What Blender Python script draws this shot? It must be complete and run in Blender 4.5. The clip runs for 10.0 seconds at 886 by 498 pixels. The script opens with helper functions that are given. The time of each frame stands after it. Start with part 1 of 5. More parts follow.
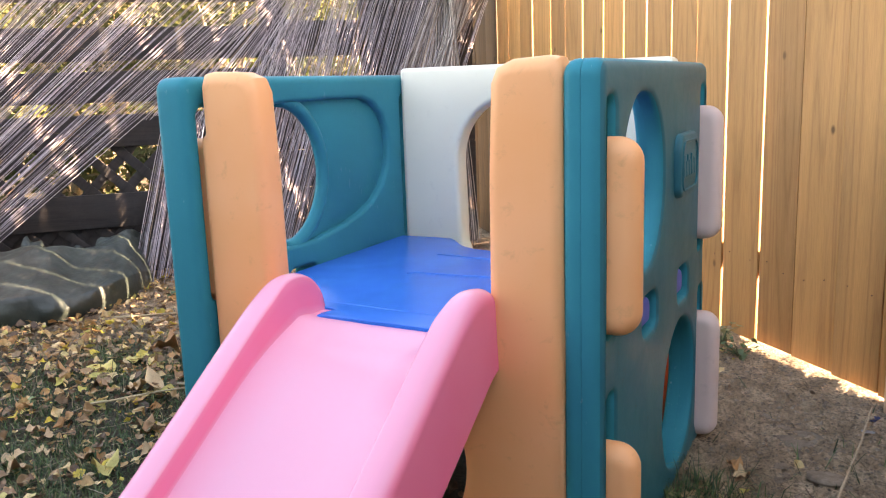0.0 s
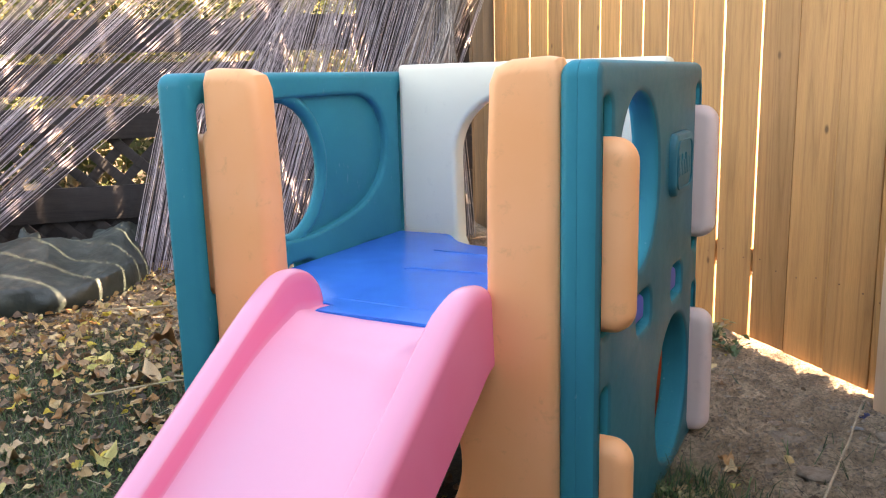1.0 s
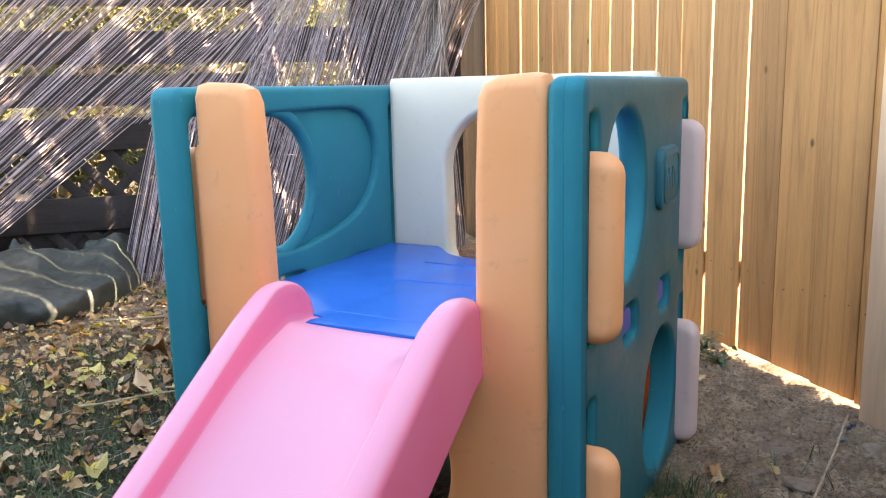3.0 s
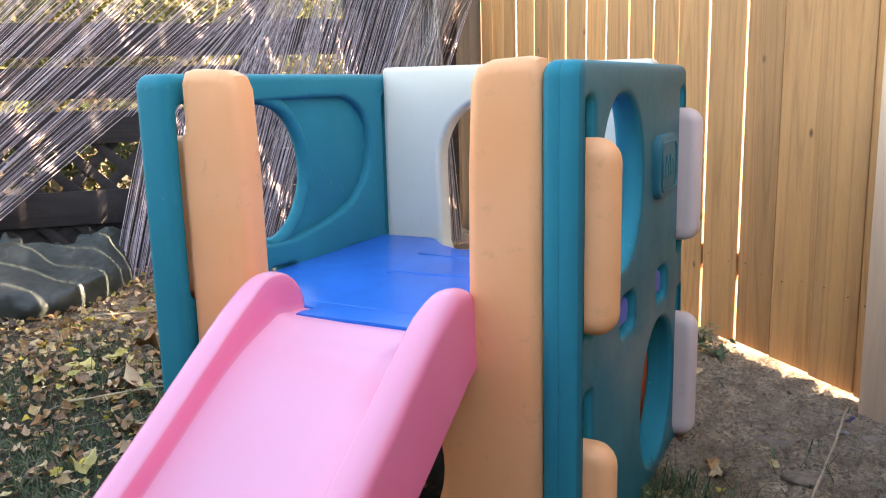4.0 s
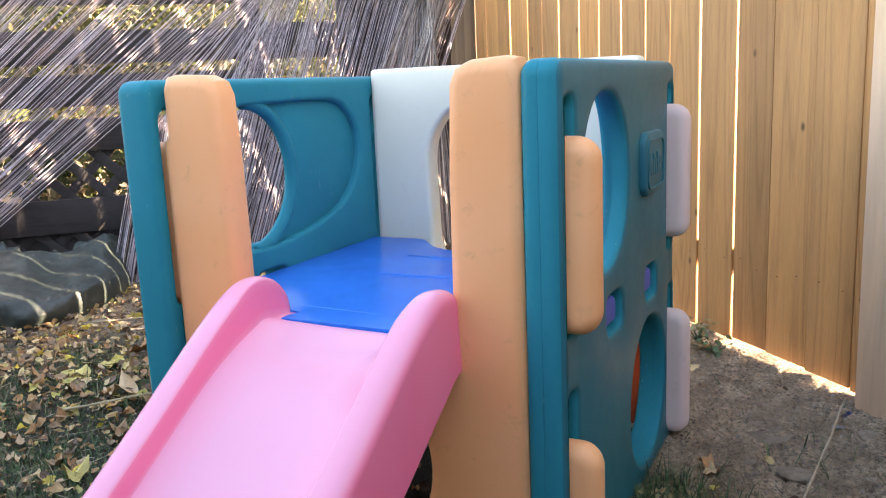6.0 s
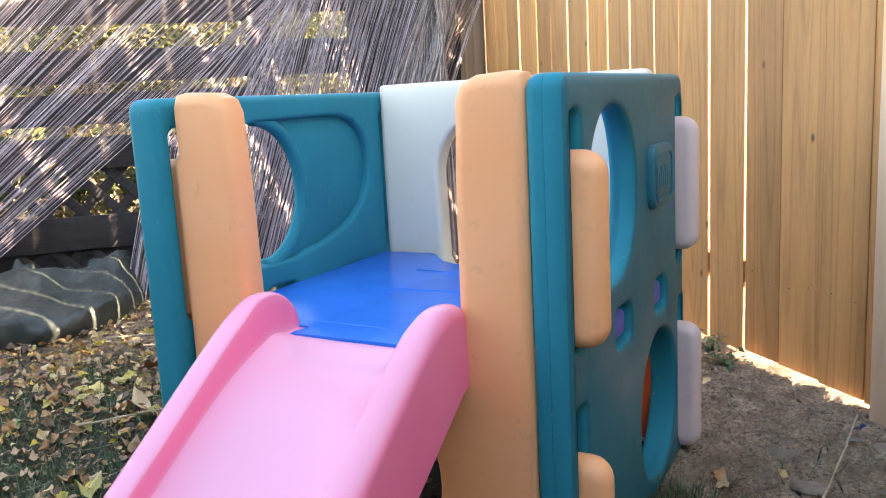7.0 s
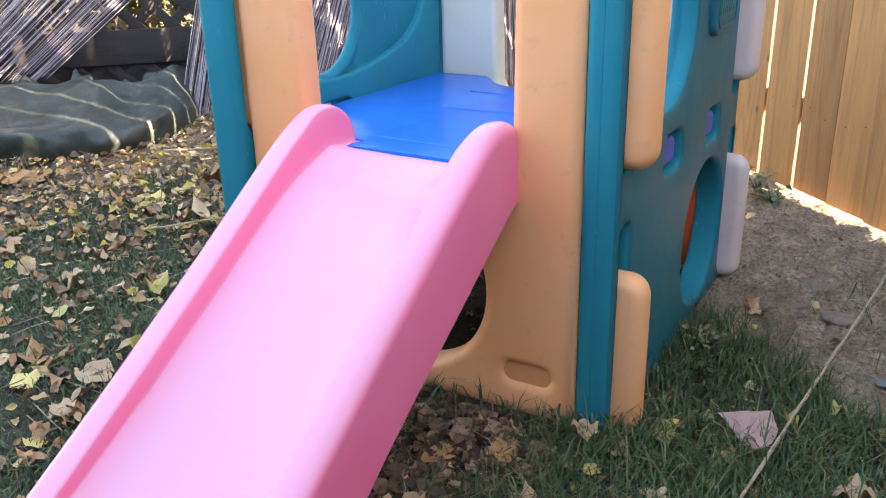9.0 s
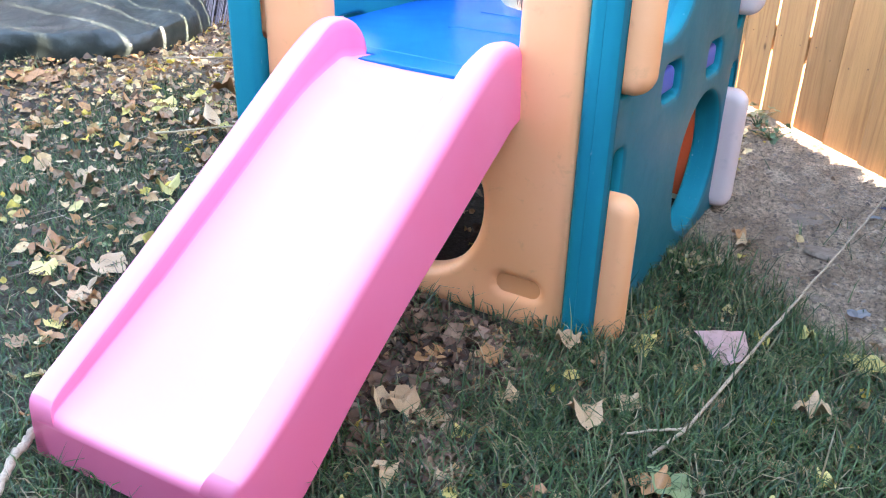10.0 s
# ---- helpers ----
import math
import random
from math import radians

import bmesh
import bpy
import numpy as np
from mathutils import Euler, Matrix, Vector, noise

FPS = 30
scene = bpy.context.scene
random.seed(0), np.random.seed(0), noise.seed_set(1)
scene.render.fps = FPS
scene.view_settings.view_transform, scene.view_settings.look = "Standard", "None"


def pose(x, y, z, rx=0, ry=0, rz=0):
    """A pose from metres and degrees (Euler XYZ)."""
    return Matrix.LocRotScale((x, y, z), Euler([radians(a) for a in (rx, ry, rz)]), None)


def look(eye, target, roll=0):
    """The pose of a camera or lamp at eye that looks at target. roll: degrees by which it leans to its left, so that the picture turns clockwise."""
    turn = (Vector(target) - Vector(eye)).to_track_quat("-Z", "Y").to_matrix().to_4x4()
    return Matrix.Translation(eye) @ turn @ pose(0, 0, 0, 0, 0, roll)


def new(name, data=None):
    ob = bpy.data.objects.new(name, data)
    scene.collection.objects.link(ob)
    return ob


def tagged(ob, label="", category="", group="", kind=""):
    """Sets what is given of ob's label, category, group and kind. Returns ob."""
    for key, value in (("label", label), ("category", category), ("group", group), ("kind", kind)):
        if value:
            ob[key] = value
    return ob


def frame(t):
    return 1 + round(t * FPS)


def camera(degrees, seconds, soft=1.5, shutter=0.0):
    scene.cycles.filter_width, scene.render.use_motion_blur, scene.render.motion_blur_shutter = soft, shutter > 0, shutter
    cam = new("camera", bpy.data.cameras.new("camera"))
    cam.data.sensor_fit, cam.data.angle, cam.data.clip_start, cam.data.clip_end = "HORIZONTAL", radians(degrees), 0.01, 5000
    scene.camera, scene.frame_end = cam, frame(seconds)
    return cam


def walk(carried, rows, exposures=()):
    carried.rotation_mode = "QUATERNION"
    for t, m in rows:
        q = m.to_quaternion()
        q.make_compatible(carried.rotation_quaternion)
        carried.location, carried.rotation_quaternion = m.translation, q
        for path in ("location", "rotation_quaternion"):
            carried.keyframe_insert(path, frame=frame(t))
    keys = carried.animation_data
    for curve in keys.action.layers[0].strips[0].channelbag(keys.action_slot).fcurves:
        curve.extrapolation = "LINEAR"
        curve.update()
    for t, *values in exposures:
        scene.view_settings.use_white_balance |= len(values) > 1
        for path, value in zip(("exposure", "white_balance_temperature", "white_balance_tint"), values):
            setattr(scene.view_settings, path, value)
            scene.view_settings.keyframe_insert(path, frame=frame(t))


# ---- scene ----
cam = camera(55.6, 10.0, soft=1.15)
PATH = [
    (0, (0.388, -1.322, 0.952), (-0.513, 0.423, 0.573), -2.0),
    (0.5, (0.392, -1.331, 0.959), (-0.509, 0.415, 0.586), -1.6),
    (1, (0.393, -1.342, 0.963), (-0.496, 0.405, 0.568), -1.5),
    (1.5, (0.395, -1.351, 0.968), (-0.489, 0.398, 0.571), -1.4),
    (2, (0.405, -1.366, 0.978), (-0.475, 0.388, 0.592), -1.2),
    (2.5, (0.408, -1.364, 0.977), (-0.47, 0.394, 0.606), -1.3),
    (4, (0.398, -1.323, 0.952), (-0.469, 0.439, 0.571), -1.4),
    (4.5, (0.394, -1.307, 0.948), (-0.47, 0.453, 0.554), -1.7),
    (5, (0.404, -1.304, 0.948), (-0.461, 0.456, 0.553), -1.7),
    (6.5, (0.44, -1.297, 0.953), (-0.451, 0.456, 0.59), -3.0),
    (7, (0.443, -1.298, 0.953), (-0.464, 0.45, 0.607), -3.1),
    (7.5, (0.441, -1.302, 0.956), (-0.473, 0.444, 0.616), -3.1),
    (8, (0.439, -1.306, 0.956), (-0.482, 0.438, 0.62), -3.1),
    (8.2, (0.438, -1.31, 0.954), (-0.494, 0.412, 0.547), -3.1),
    (8.3, (0.436, -1.31, 0.952), (-0.497, 0.404, 0.513), -3.2),
    (8.5, (0.442, -1.327, 0.952), (-0.519, 0.34, 0.407), -3.0),
    (8.7, (0.446, -1.336, 0.941), (-0.522, 0.301, 0.324), -2.2),
    (9, (0.457, -1.354, 0.937), (-0.505, 0.243, 0.214), -1.6),
    (9.2, (0.471, -1.371, 0.932), (-0.491, 0.194, 0.141), -1.3),
    (9.5, (0.484, -1.398, 0.925), (-0.471, 0.12, 0.041), 0.1),
    (9.7, (0.502, -1.41, 0.932), (-0.443, 0.111, 0.041), 0.6),
    (10, (0.511, -1.43, 0.944), (-0.422, 0.104, 0.062), 1.4),
]
EXPOSURES = [(0, 3.94, 9500, 24), (2.5, 3.94, 9000, 22), (4.0, 3.90, 8400, 22), (8.0, 3.92, 8200, 20), (8.6, 3.88, 8200, 20), (9.0, 4.18, 7900, 20), (9.5, 4.78, 7100, 20), (10, 4.88, 6900, 20)]
walk(cam, [(t, look(eye, target, roll)) for t, eye, target, roll in PATH], EXPOSURES)

# world: low sun behind the board fence, blue sky above the yard
SUN_EL, SUN_AZ = radians(14), radians(72.5)
SUN_DIR = Vector((math.sin(SUN_AZ) * math.cos(SUN_EL), math.cos(SUN_AZ) * math.cos(SUN_EL), math.sin(SUN_EL)))
world = bpy.data.worlds.new("world")
scene.world = world
world.use_nodes = True
wn = world.node_tree
sky = wn.nodes.new("ShaderNodeTexSky")
sky.sky_type, sky.sun_disc = "NISHITA", False
sky.sun_elevation, sky.sun_rotation = SUN_EL, SUN_AZ
sky.air_density, sky.dust_density, sky.ozone_density = 1.0, 0.8, 1.0
wn.links.new(sky.outputs[0], wn.nodes["Background"].inputs[0])
wn.nodes["Background"].inputs[1].default_value = 0.10
sun_data = bpy.data.lights.new("sun", "SUN")
sun_data.energy, sun_data.angle, sun_data.color = 5.0, radians(0.4), (1.0, 0.90, 0.74)
sun = new("sun", sun_data)
sun.matrix_world = look(SUN_DIR * 30, (0, 0, 0))


# ---- materials ----
def mat_base(name):
    m = bpy.data.materials.new(name)
    m.use_nodes = True
    nt = m.node_tree
    return m, nt, nt.nodes["Principled BSDF"]


def nd(nt, kind, **props):
    n = nt.nodes.new(kind)
    for k, v in props.items():
        n.inputs[k.replace("_", " ")].default_value = v
    return n


def ramp(nt, src, stops):
    r = nt.nodes.new("ShaderNodeValToRGB")
    els = r.color_ramp.elements
    while len(els) < len(stops):
        els.new(0.5)
    for e, (p, c) in zip(els, stops):
        e.position, e.color = p, (*c, 1)
    nt.links.new(src, r.inputs[0])
    return r


def mix(nt, fac, a, b, blend="MIX"):
    m = nt.nodes.new("ShaderNodeMix")
    m.data_type, m.blend_type = "RGBA", blend
    for sock, v in ((m.inputs[0], fac), (m.inputs[6], a), (m.inputs[7], b)):
        if isinstance(v, (int, float)):
            sock.default_value = v
        elif isinstance(v, tuple):
            sock.default_value = (*v, 1)
        else:
            nt.links.new(v, sock)
    return m.outputs[2]


def bump(nt, bsdf, heights):
    """heights: (socket, strength, distance), laid over one another."""
    last = None
    for h, s, d in heights:
        b = nt.nodes.new("ShaderNodeBump")
        b.inputs["Strength"].default_value, b.inputs["Distance"].default_value = s, d
        nt.links.new(h, b.inputs["Height"])
        if last:
            nt.links.new(last, b.inputs["Normal"])
        last = b.outputs[0]
    nt.links.new(last, bsdf.inputs["Normal"])


def coords(nt, kind="Object", scale=None):
    c = nt.nodes.new("ShaderNodeTexCoord").outputs[kind]
    if scale:
        mp = nt.nodes.new("ShaderNodeMapping")
        mp.inputs["Scale"].default_value = scale
        nt.links.new(c, mp.inputs[0])
        c = mp.outputs[0]
    return c


def noise_tex(nt, vec, scale, detail=4, rough=0.55, dist=0.0):
    n = nd(nt, "ShaderNodeTexNoise", Scale=scale, Detail=detail, Roughness=rough, Distortion=dist)
    nt.links.new(vec, n.inputs["Vector"])
    return n.outputs["Fac"]


def plastic(name, col, faded, rough=0.36, dirt=(0.16, 0.12, 0.08), dirt_amount=0.35, sub=0.0, spec=0.36, wavy=0.3, uneven=1.0, skylit=None, scuff=0.0):
    m, nt, b = mat_base(name)
    v = coords(nt)
    big, fine = noise_tex(nt, v, 3.2, 3), noise_tex(nt, v, 160, 3, 0.6)
    grime = noise_tex(nt, v, 26, 8, 0.72, 0.4)
    streak = noise_tex(nt, coords(nt, "Object", (60, 60, 3)), 1.0, 4, 0.6)
    c = mix(nt, ramp(nt, big, [(0.38, (0, 0, 0)), (0.66, (1, 1, 1))]).outputs[0], col, faded)
    g = ramp(nt, grime, [(0.58, (0, 0, 0)), (0.78, (dirt_amount,) * 3)]).outputs[0]
    c = mix(nt, g, c, dirt)
    st = ramp(nt, streak, [(0.6, (0, 0, 0)), (0.8, (0.16,) * 3)]).outputs[0]
    c = mix(nt, st, c, faded)
    if scuff:
        nick = noise_tex(nt, coords(nt, "Object", (1, 1, 0.35)), 120, 3, 0.5)
        where = ramp(nt, noise_tex(nt, v, 14, 3), [(0.52, (0, 0, 0)), (0.66, (1, 1, 1))]).outputs[0]
        c = mix(nt, mix(nt, 1.0, ramp(nt, nick, [(0.66, (0, 0, 0)), (0.70, (scuff,) * 3)]).outputs[0], where, "MULTIPLY"), c, (0.35, 0.48, 0.52))
    # Pale sky light painted into the colour through a point mask.
    if skylit:
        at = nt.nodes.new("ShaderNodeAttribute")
        at.attribute_name = "sky_tint"
        c = mix(nt, at.outputs["Fac"], c, skylit)
    nt.links.new(c, b.inputs["Base Color"])
    r = nt.nodes.new("ShaderNodeMapRange")
    r.inputs["To Min"].default_value, r.inputs["To Max"].default_value = rough - 0.07 * uneven, rough + 0.14 * uneven
    nt.links.new(grime, r.inputs[0])
    nt.links.new(r.outputs[0], b.inputs["Roughness"])
    b.inputs["IOR"].default_value = 1.5
    b.inputs["Specular IOR Level"].default_value = spec
    if sub:
        b.inputs["Subsurface Weight"].default_value = sub
        b.inputs["Subsurface Radius"].default_value = (0.02, 0.012, 0.008)
    bump(nt, b, [(noise_tex(nt, v, 5, 2), wavy, 0.012), (fine, 0.10, 0.0006)])
    return m


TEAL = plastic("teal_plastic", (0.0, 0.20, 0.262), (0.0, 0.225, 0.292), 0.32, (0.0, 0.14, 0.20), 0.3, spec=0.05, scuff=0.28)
# Grimier teal for the outer face, its duller shading put into the colour.
TEAL_SHADED = plastic("weathered_shaded_teal_plastic", (0.004, 0.125, 0.172), (0.010, 0.148, 0.188), 0.38, (0.12, 0.11, 0.09), 0.5, spec=0.25)
PEACH = plastic("peach_plastic", (0.95, 0.42, 0.185), (0.96, 0.46, 0.23), 0.42, (0.35, 0.18, 0.08), 0.35)
# Darker peach: the oval recess's soft shade put into the colour.
PEACH_SHADED = plastic("shaded_peach_plastic", (0.78, 0.33, 0.13), (0.82, 0.39, 0.19), 0.40, (0.35, 0.18, 0.08), 0.35)
WHITE = plastic("white_plastic", (0.73, 0.69, 0.57), (0.77, 0.73, 0.61), 0.42, (0.4, 0.35, 0.28), 0.3)
ROSE_WHITE = plastic("pale_rose_plastic", (0.74, 0.55, 0.51), (0.79, 0.62, 0.575), 0.45, (0.4, 0.3, 0.28), 0.35)
RED = plastic("red_orange_plastic", (0.75, 0.10, 0.03), (0.78, 0.14, 0.05), 0.45)
BLUE = plastic("blue_plastic", (0.0, 0.16, 0.66), (0.0, 0.19, 0.72), 0.25, (0.0, 0.14, 0.6), 0.0, spec=0.22, wavy=0.55, uneven=0.3)
PURPLE = plastic("purple_plastic", (0.07, 0.10, 0.45), (0.09, 0.12, 0.5), 0.4)
PINK = plastic("pink_plastic", (0.95, 0.185, 0.325), (0.95, 0.215, 0.37), 0.24, (0.8, 0.2, 0.45), 0.0, spec=0.5, wavy=0.06, uneven=0.25, skylit=(0.89, 0.39, 0.52))


def wood(name, dark, light, stretch=(14, 14, 0.9), rough=0.7, weather=None, knots=True, rings=10.0, fine=16):
    m, nt, b = mat_base(name)
    info = nt.nodes.new("ShaderNodeObjectInfo")
    add = nt.nodes.new("ShaderNodeVectorMath")
    add.operation = "MULTIPLY_ADD"
    comb = nt.nodes.new("ShaderNodeCombineXYZ")
    for i in range(3):
        nt.links.new(info.outputs["Random"], comb.inputs[i])
    nt.links.new(comb.outputs[0], add.inputs[0])
    add.inputs[1].default_value = (37, 53, 71)
    nt.links.new(coords(nt), add.inputs[2])
    mp = nt.nodes.new("ShaderNodeMapping")
    mp.inputs["Scale"].default_value = stretch
    nt.links.new(add.outputs[0], mp.inputs[0])
    v = mp.outputs[0]
    warp = noise_tex(nt, v, 0.8, 3, 0.5, 0.6)
    slow = noise_tex(nt, v, 0.85, 1.5, 0.4, 0.3)
    mul = nt.nodes.new("ShaderNodeMath")
    mul.operation = "MULTIPLY"
    mul.inputs[1].default_value = rings
    nt.links.new(slow, mul.inputs[0])
    ring = nt.nodes.new("ShaderNodeMath")
    ring.operation = "PINGPONG"
    ring.inputs[1].default_value = 0.5
    nt.links.new(mul.outputs[0], ring.inputs[0])
    grain = noise_tex(nt, v, fine, 6, 0.7)
    mid = tuple((p + q) / 2 for p, q in zip(dark, light))
    c1 = ramp(nt, ring.outputs[0], [(0.0, tuple(p * 0.9 + q * 0.1 for p, q in zip(dark, light))), (0.1, mid), (0.3, light), (0.5, light)]).outputs[0]
    c2 = ramp(nt, grain, [(0.25, dark), (0.6, light)]).outputs[0]
    c = mix(nt, 0.52, c1, c2)
    tone = ramp(nt, warp, [(0.3, (0.78,) * 3), (0.7, (1.12, 1.1, 1.08))]).outputs[0]
    c = mix(nt, 1.0, c, tone, "MULTIPLY")
    each = ramp(nt, info.outputs["Random"], [(0.0, (0.80, 0.76, 0.73)), (0.4, (0.98, 0.96, 0.94)), (0.75, (1.08, 1.06, 1.02)), (1.0, (1.16, 1.08, 0.96))]).outputs[0]
    c = mix(nt, 1.0, c, each, "MULTIPLY")
    if knots:
        vo = nt.nodes.new("ShaderNodeTexVoronoi")
        vo.voronoi_dimensions = "2D"
        vo.inputs["Scale"].default_value = 1.0
        sep, flat = nt.nodes.new("ShaderNodeSeparateXYZ"), nt.nodes.new("ShaderNodeCombineXYZ")
        nt.links.new(add.outputs[0], sep.inputs[0])
        nt.links.new(sep.outputs[0], flat.inputs[0])
        nt.links.new(sep.outputs[2], flat.inputs[1])
        mk = nt.nodes.new("ShaderNodeMapping")
        mk.inputs["Scale"].default_value = (3.0, 1.9, 1.0)
        nt.links.new(flat.outputs[0], mk.inputs[0])
        nt.links.new(mk.outputs[0], vo.inputs["Vector"])
        k = ramp(nt, vo.outputs["Distance"], [(0.014, (0.9,) * 3), (0.034, (0.0,) * 3)]).outputs[0]
        c = mix(nt, k, c, tuple(x * 0.35 for x in dark))
    if weather:
        wz = ramp(nt, noise_tex(nt, coords(nt, "Object", (3, 3, 1.2)), 2.0, 6, 0.7), [(0.5, (0,) * 3), (0.75, (0.55,) * 3)]).outputs[0]
        c = mix(nt, wz, c, weather)
    nt.links.new(c, b.inputs["Base Color"])
    b.inputs["Roughness"].default_value = rough
    bump(nt, b, [(grain, 0.3, 0.0025), (ring.outputs[0], 0.12, 0.0015)])
    return m


CEDAR = wood("cedar_boards", (0.30, 0.142, 0.054), (0.53, 0.278, 0.112), stretch=(8, 8, 0.42), weather=(0.45, 0.22, 0.10), rings=16.0, fine=30)
DARKWOOD = wood("dark_stained_boards", (0.012, 0.010, 0.011), (0.036, 0.031, 0.034), stretch=(1.0, 14, 14), rough=0.75, weather=(0.055, 0.051, 0.058), knots=False)
# Corner boards: shade beside the bunched reeds put into a darker cedar.
SHADED_CEDAR = wood("shaded_cedar_boards", (0.055, 0.034, 0.022), (0.125, 0.074, 0.043), stretch=(8, 8, 0.42), rings=16.0, fine=30)
PALEPAINT = wood("pale_painted_wood", (0.60, 0.41, 0.29), (0.68, 0.48, 0.34), knots=False)
TWIG = wood("dry_twig", (0.22, 0.16, 0.10), (0.50, 0.42, 0.28), stretch=(30, 30, 30), knots=False)
PALE_TWIG = wood("pale_dry_twig", (0.22, 0.16, 0.11), (0.47, 0.38, 0.28), stretch=(40, 40, 40), knots=False)


def island_mat(name, stops, rough=0.6, bump_scale=80, trans=0.0, spec=0.5):
    """Colour varies from piece to piece of one joined mesh."""
    m, nt, b = mat_base(name)
    g = nt.nodes.new("ShaderNodeNewGeometry")
    c = ramp(nt, g.outputs["Random Per Island"], stops).outputs[0]
    v = coords(nt)
    n = noise_tex(nt, v, bump_scale, 4)
    c = mix(nt, 1.0, c, ramp(nt, n, [(0.3, (0.7,) * 3), (0.7, (1.2,) * 3)]).outputs[0], "MULTIPLY")
    nt.links.new(c, b.inputs["Base Color"])
    b.inputs["Roughness"].default_value = rough
    b.inputs["Specular IOR Level"].default_value = spec
    if trans:
        tr = nt.nodes.new("ShaderNodeBsdfTranslucent")
        nt.links.new(c, tr.inputs[0])
        ms = nt.nodes.new("ShaderNodeMixShader")
        ms.inputs[0].default_value = trans
        nt.links.new(b.outputs[0], ms.inputs[1])
        nt.links.new(tr.outputs[0], ms.inputs[2])
        nt.links.new(ms.outputs[0], nt.nodes["Material Output"].inputs[0])
    return m


REED = island_mat("dry_reed", [(0.0, (0.09, 0.075, 0.09)), (0.3, (0.24, 0.205, 0.24)), (0.6, (0.46, 0.40, 0.45)), (0.9, (0.66, 0.60, 0.64)), (1.0, (0.28, 0.17, 0.10))], 0.42, 25)
BROWN_REED = island_mat("brown_reed", [(0.0, (0.08, 0.06, 0.055)), (0.4, (0.24, 0.185, 0.165)), (0.75, (0.44, 0.36, 0.33)), (1.0, (0.62, 0.54, 0.50))], 0.5, 25)
GRASS = island_mat("grass_blades", [(0.0, (0.015, 0.042, 0.017)), (0.3, (0.034, 0.087, 0.032)), (0.6, (0.075, 0.145, 0.044)), (0.8, (0.14, 0.205, 0.072)), (0.9, (0.20, 0.17, 0.09)), (1.0, (0.40, 0.31, 0.18))], 0.45, 40, trans=0.25)
WIRE = island_mat("rusty_wire", [(0.0, (0.20, 0.13, 0.09)), (1.0, (0.26, 0.17, 0.11))], 0.5, 60)
LITTER = island_mat("leaf_litter", [(0.0, (0.09, 0.055, 0.036)), (0.22, (0.22, 0.13, 0.075)), (0.42, (0.42, 0.27, 0.15)), (0.55, (0.50, 0.24, 0.09)), (0.70, (0.60, 0.40, 0.19)), (0.84, (0.82, 0.60, 0.32)), (0.93, (0.52, 0.44, 0.12)), (1.0, (0.80, 0.56, 0.07))], 0.55, 60, trans=0.2)
# Brown leaves, toned darker to carry the shade beside the slide.
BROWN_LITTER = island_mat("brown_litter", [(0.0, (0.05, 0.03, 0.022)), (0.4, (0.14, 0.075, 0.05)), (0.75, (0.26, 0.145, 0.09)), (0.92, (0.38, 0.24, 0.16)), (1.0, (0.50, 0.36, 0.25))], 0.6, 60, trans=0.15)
FOLIAGE = island_mat("autumn_foliage", [(0.0, (0.045, 0.062, 0.026)), (0.4, (0.075, 0.088, 0.038)), (0.75, (0.11, 0.105, 0.052)), (0.93, (0.125, 0.11, 0.065)), (1.0, (0.11, 0.07, 0.055))], 0.9, 5, trans=0.45, spec=0.0)


def leaf_mat(name, stops):
    m, nt, b = mat_base(name)
    info = nt.nodes.new("ShaderNodeObjectInfo")
    c = ramp(nt, info.outputs["Random"], stops).outputs[0]
    v = coords(nt)
    blot = noise_tex(nt, v, 45, 5, 0.7)
    c = mix(nt, ramp(nt, blot, [(0.5, (0,) * 3), (0.72, (0.7,) * 3)]).outputs[0], c, (0.16, 0.09, 0.04))
    nt.links.new(c, b.inputs["Base Color"])
    b.inputs["Roughness"].default_value = 0.6
    bump(nt, b, [(noise_tex(nt, v, 120, 4), 0.4, 0.001)])
    return m


LEAF_TAN = leaf_mat("tan_leaf", [(0.0, (0.46, 0.275, 0.14)), (0.5, (0.63, 0.43, 0.245)), (1.0, (0.34, 0.185, 0.09))])
LEAF_YELLOW = leaf_mat("yellow_leaf", [(0.0, (0.60, 0.47, 0.12)), (0.5, (0.72, 0.57, 0.19)), (1.0, (0.47, 0.40, 0.13))])
LEAF_BROWN = leaf_mat("brown_leaf", [(0.0, (0.36, 0.17, 0.07)), (0.5, (0.52, 0.26, 0.105)), (1.0, (0.25, 0.135, 0.075))])
LEAF_ROSE = leaf_mat("rose_leaf", [(0.0, (0.47, 0.28, 0.245)), (1.0, (0.43, 0.25, 0.215))])
LEAF_GREEN = leaf_mat("green_leaf", [(0.0, (0.16, 0.24, 0.10)), (1.0, (0.22, 0.28, 0.12))])


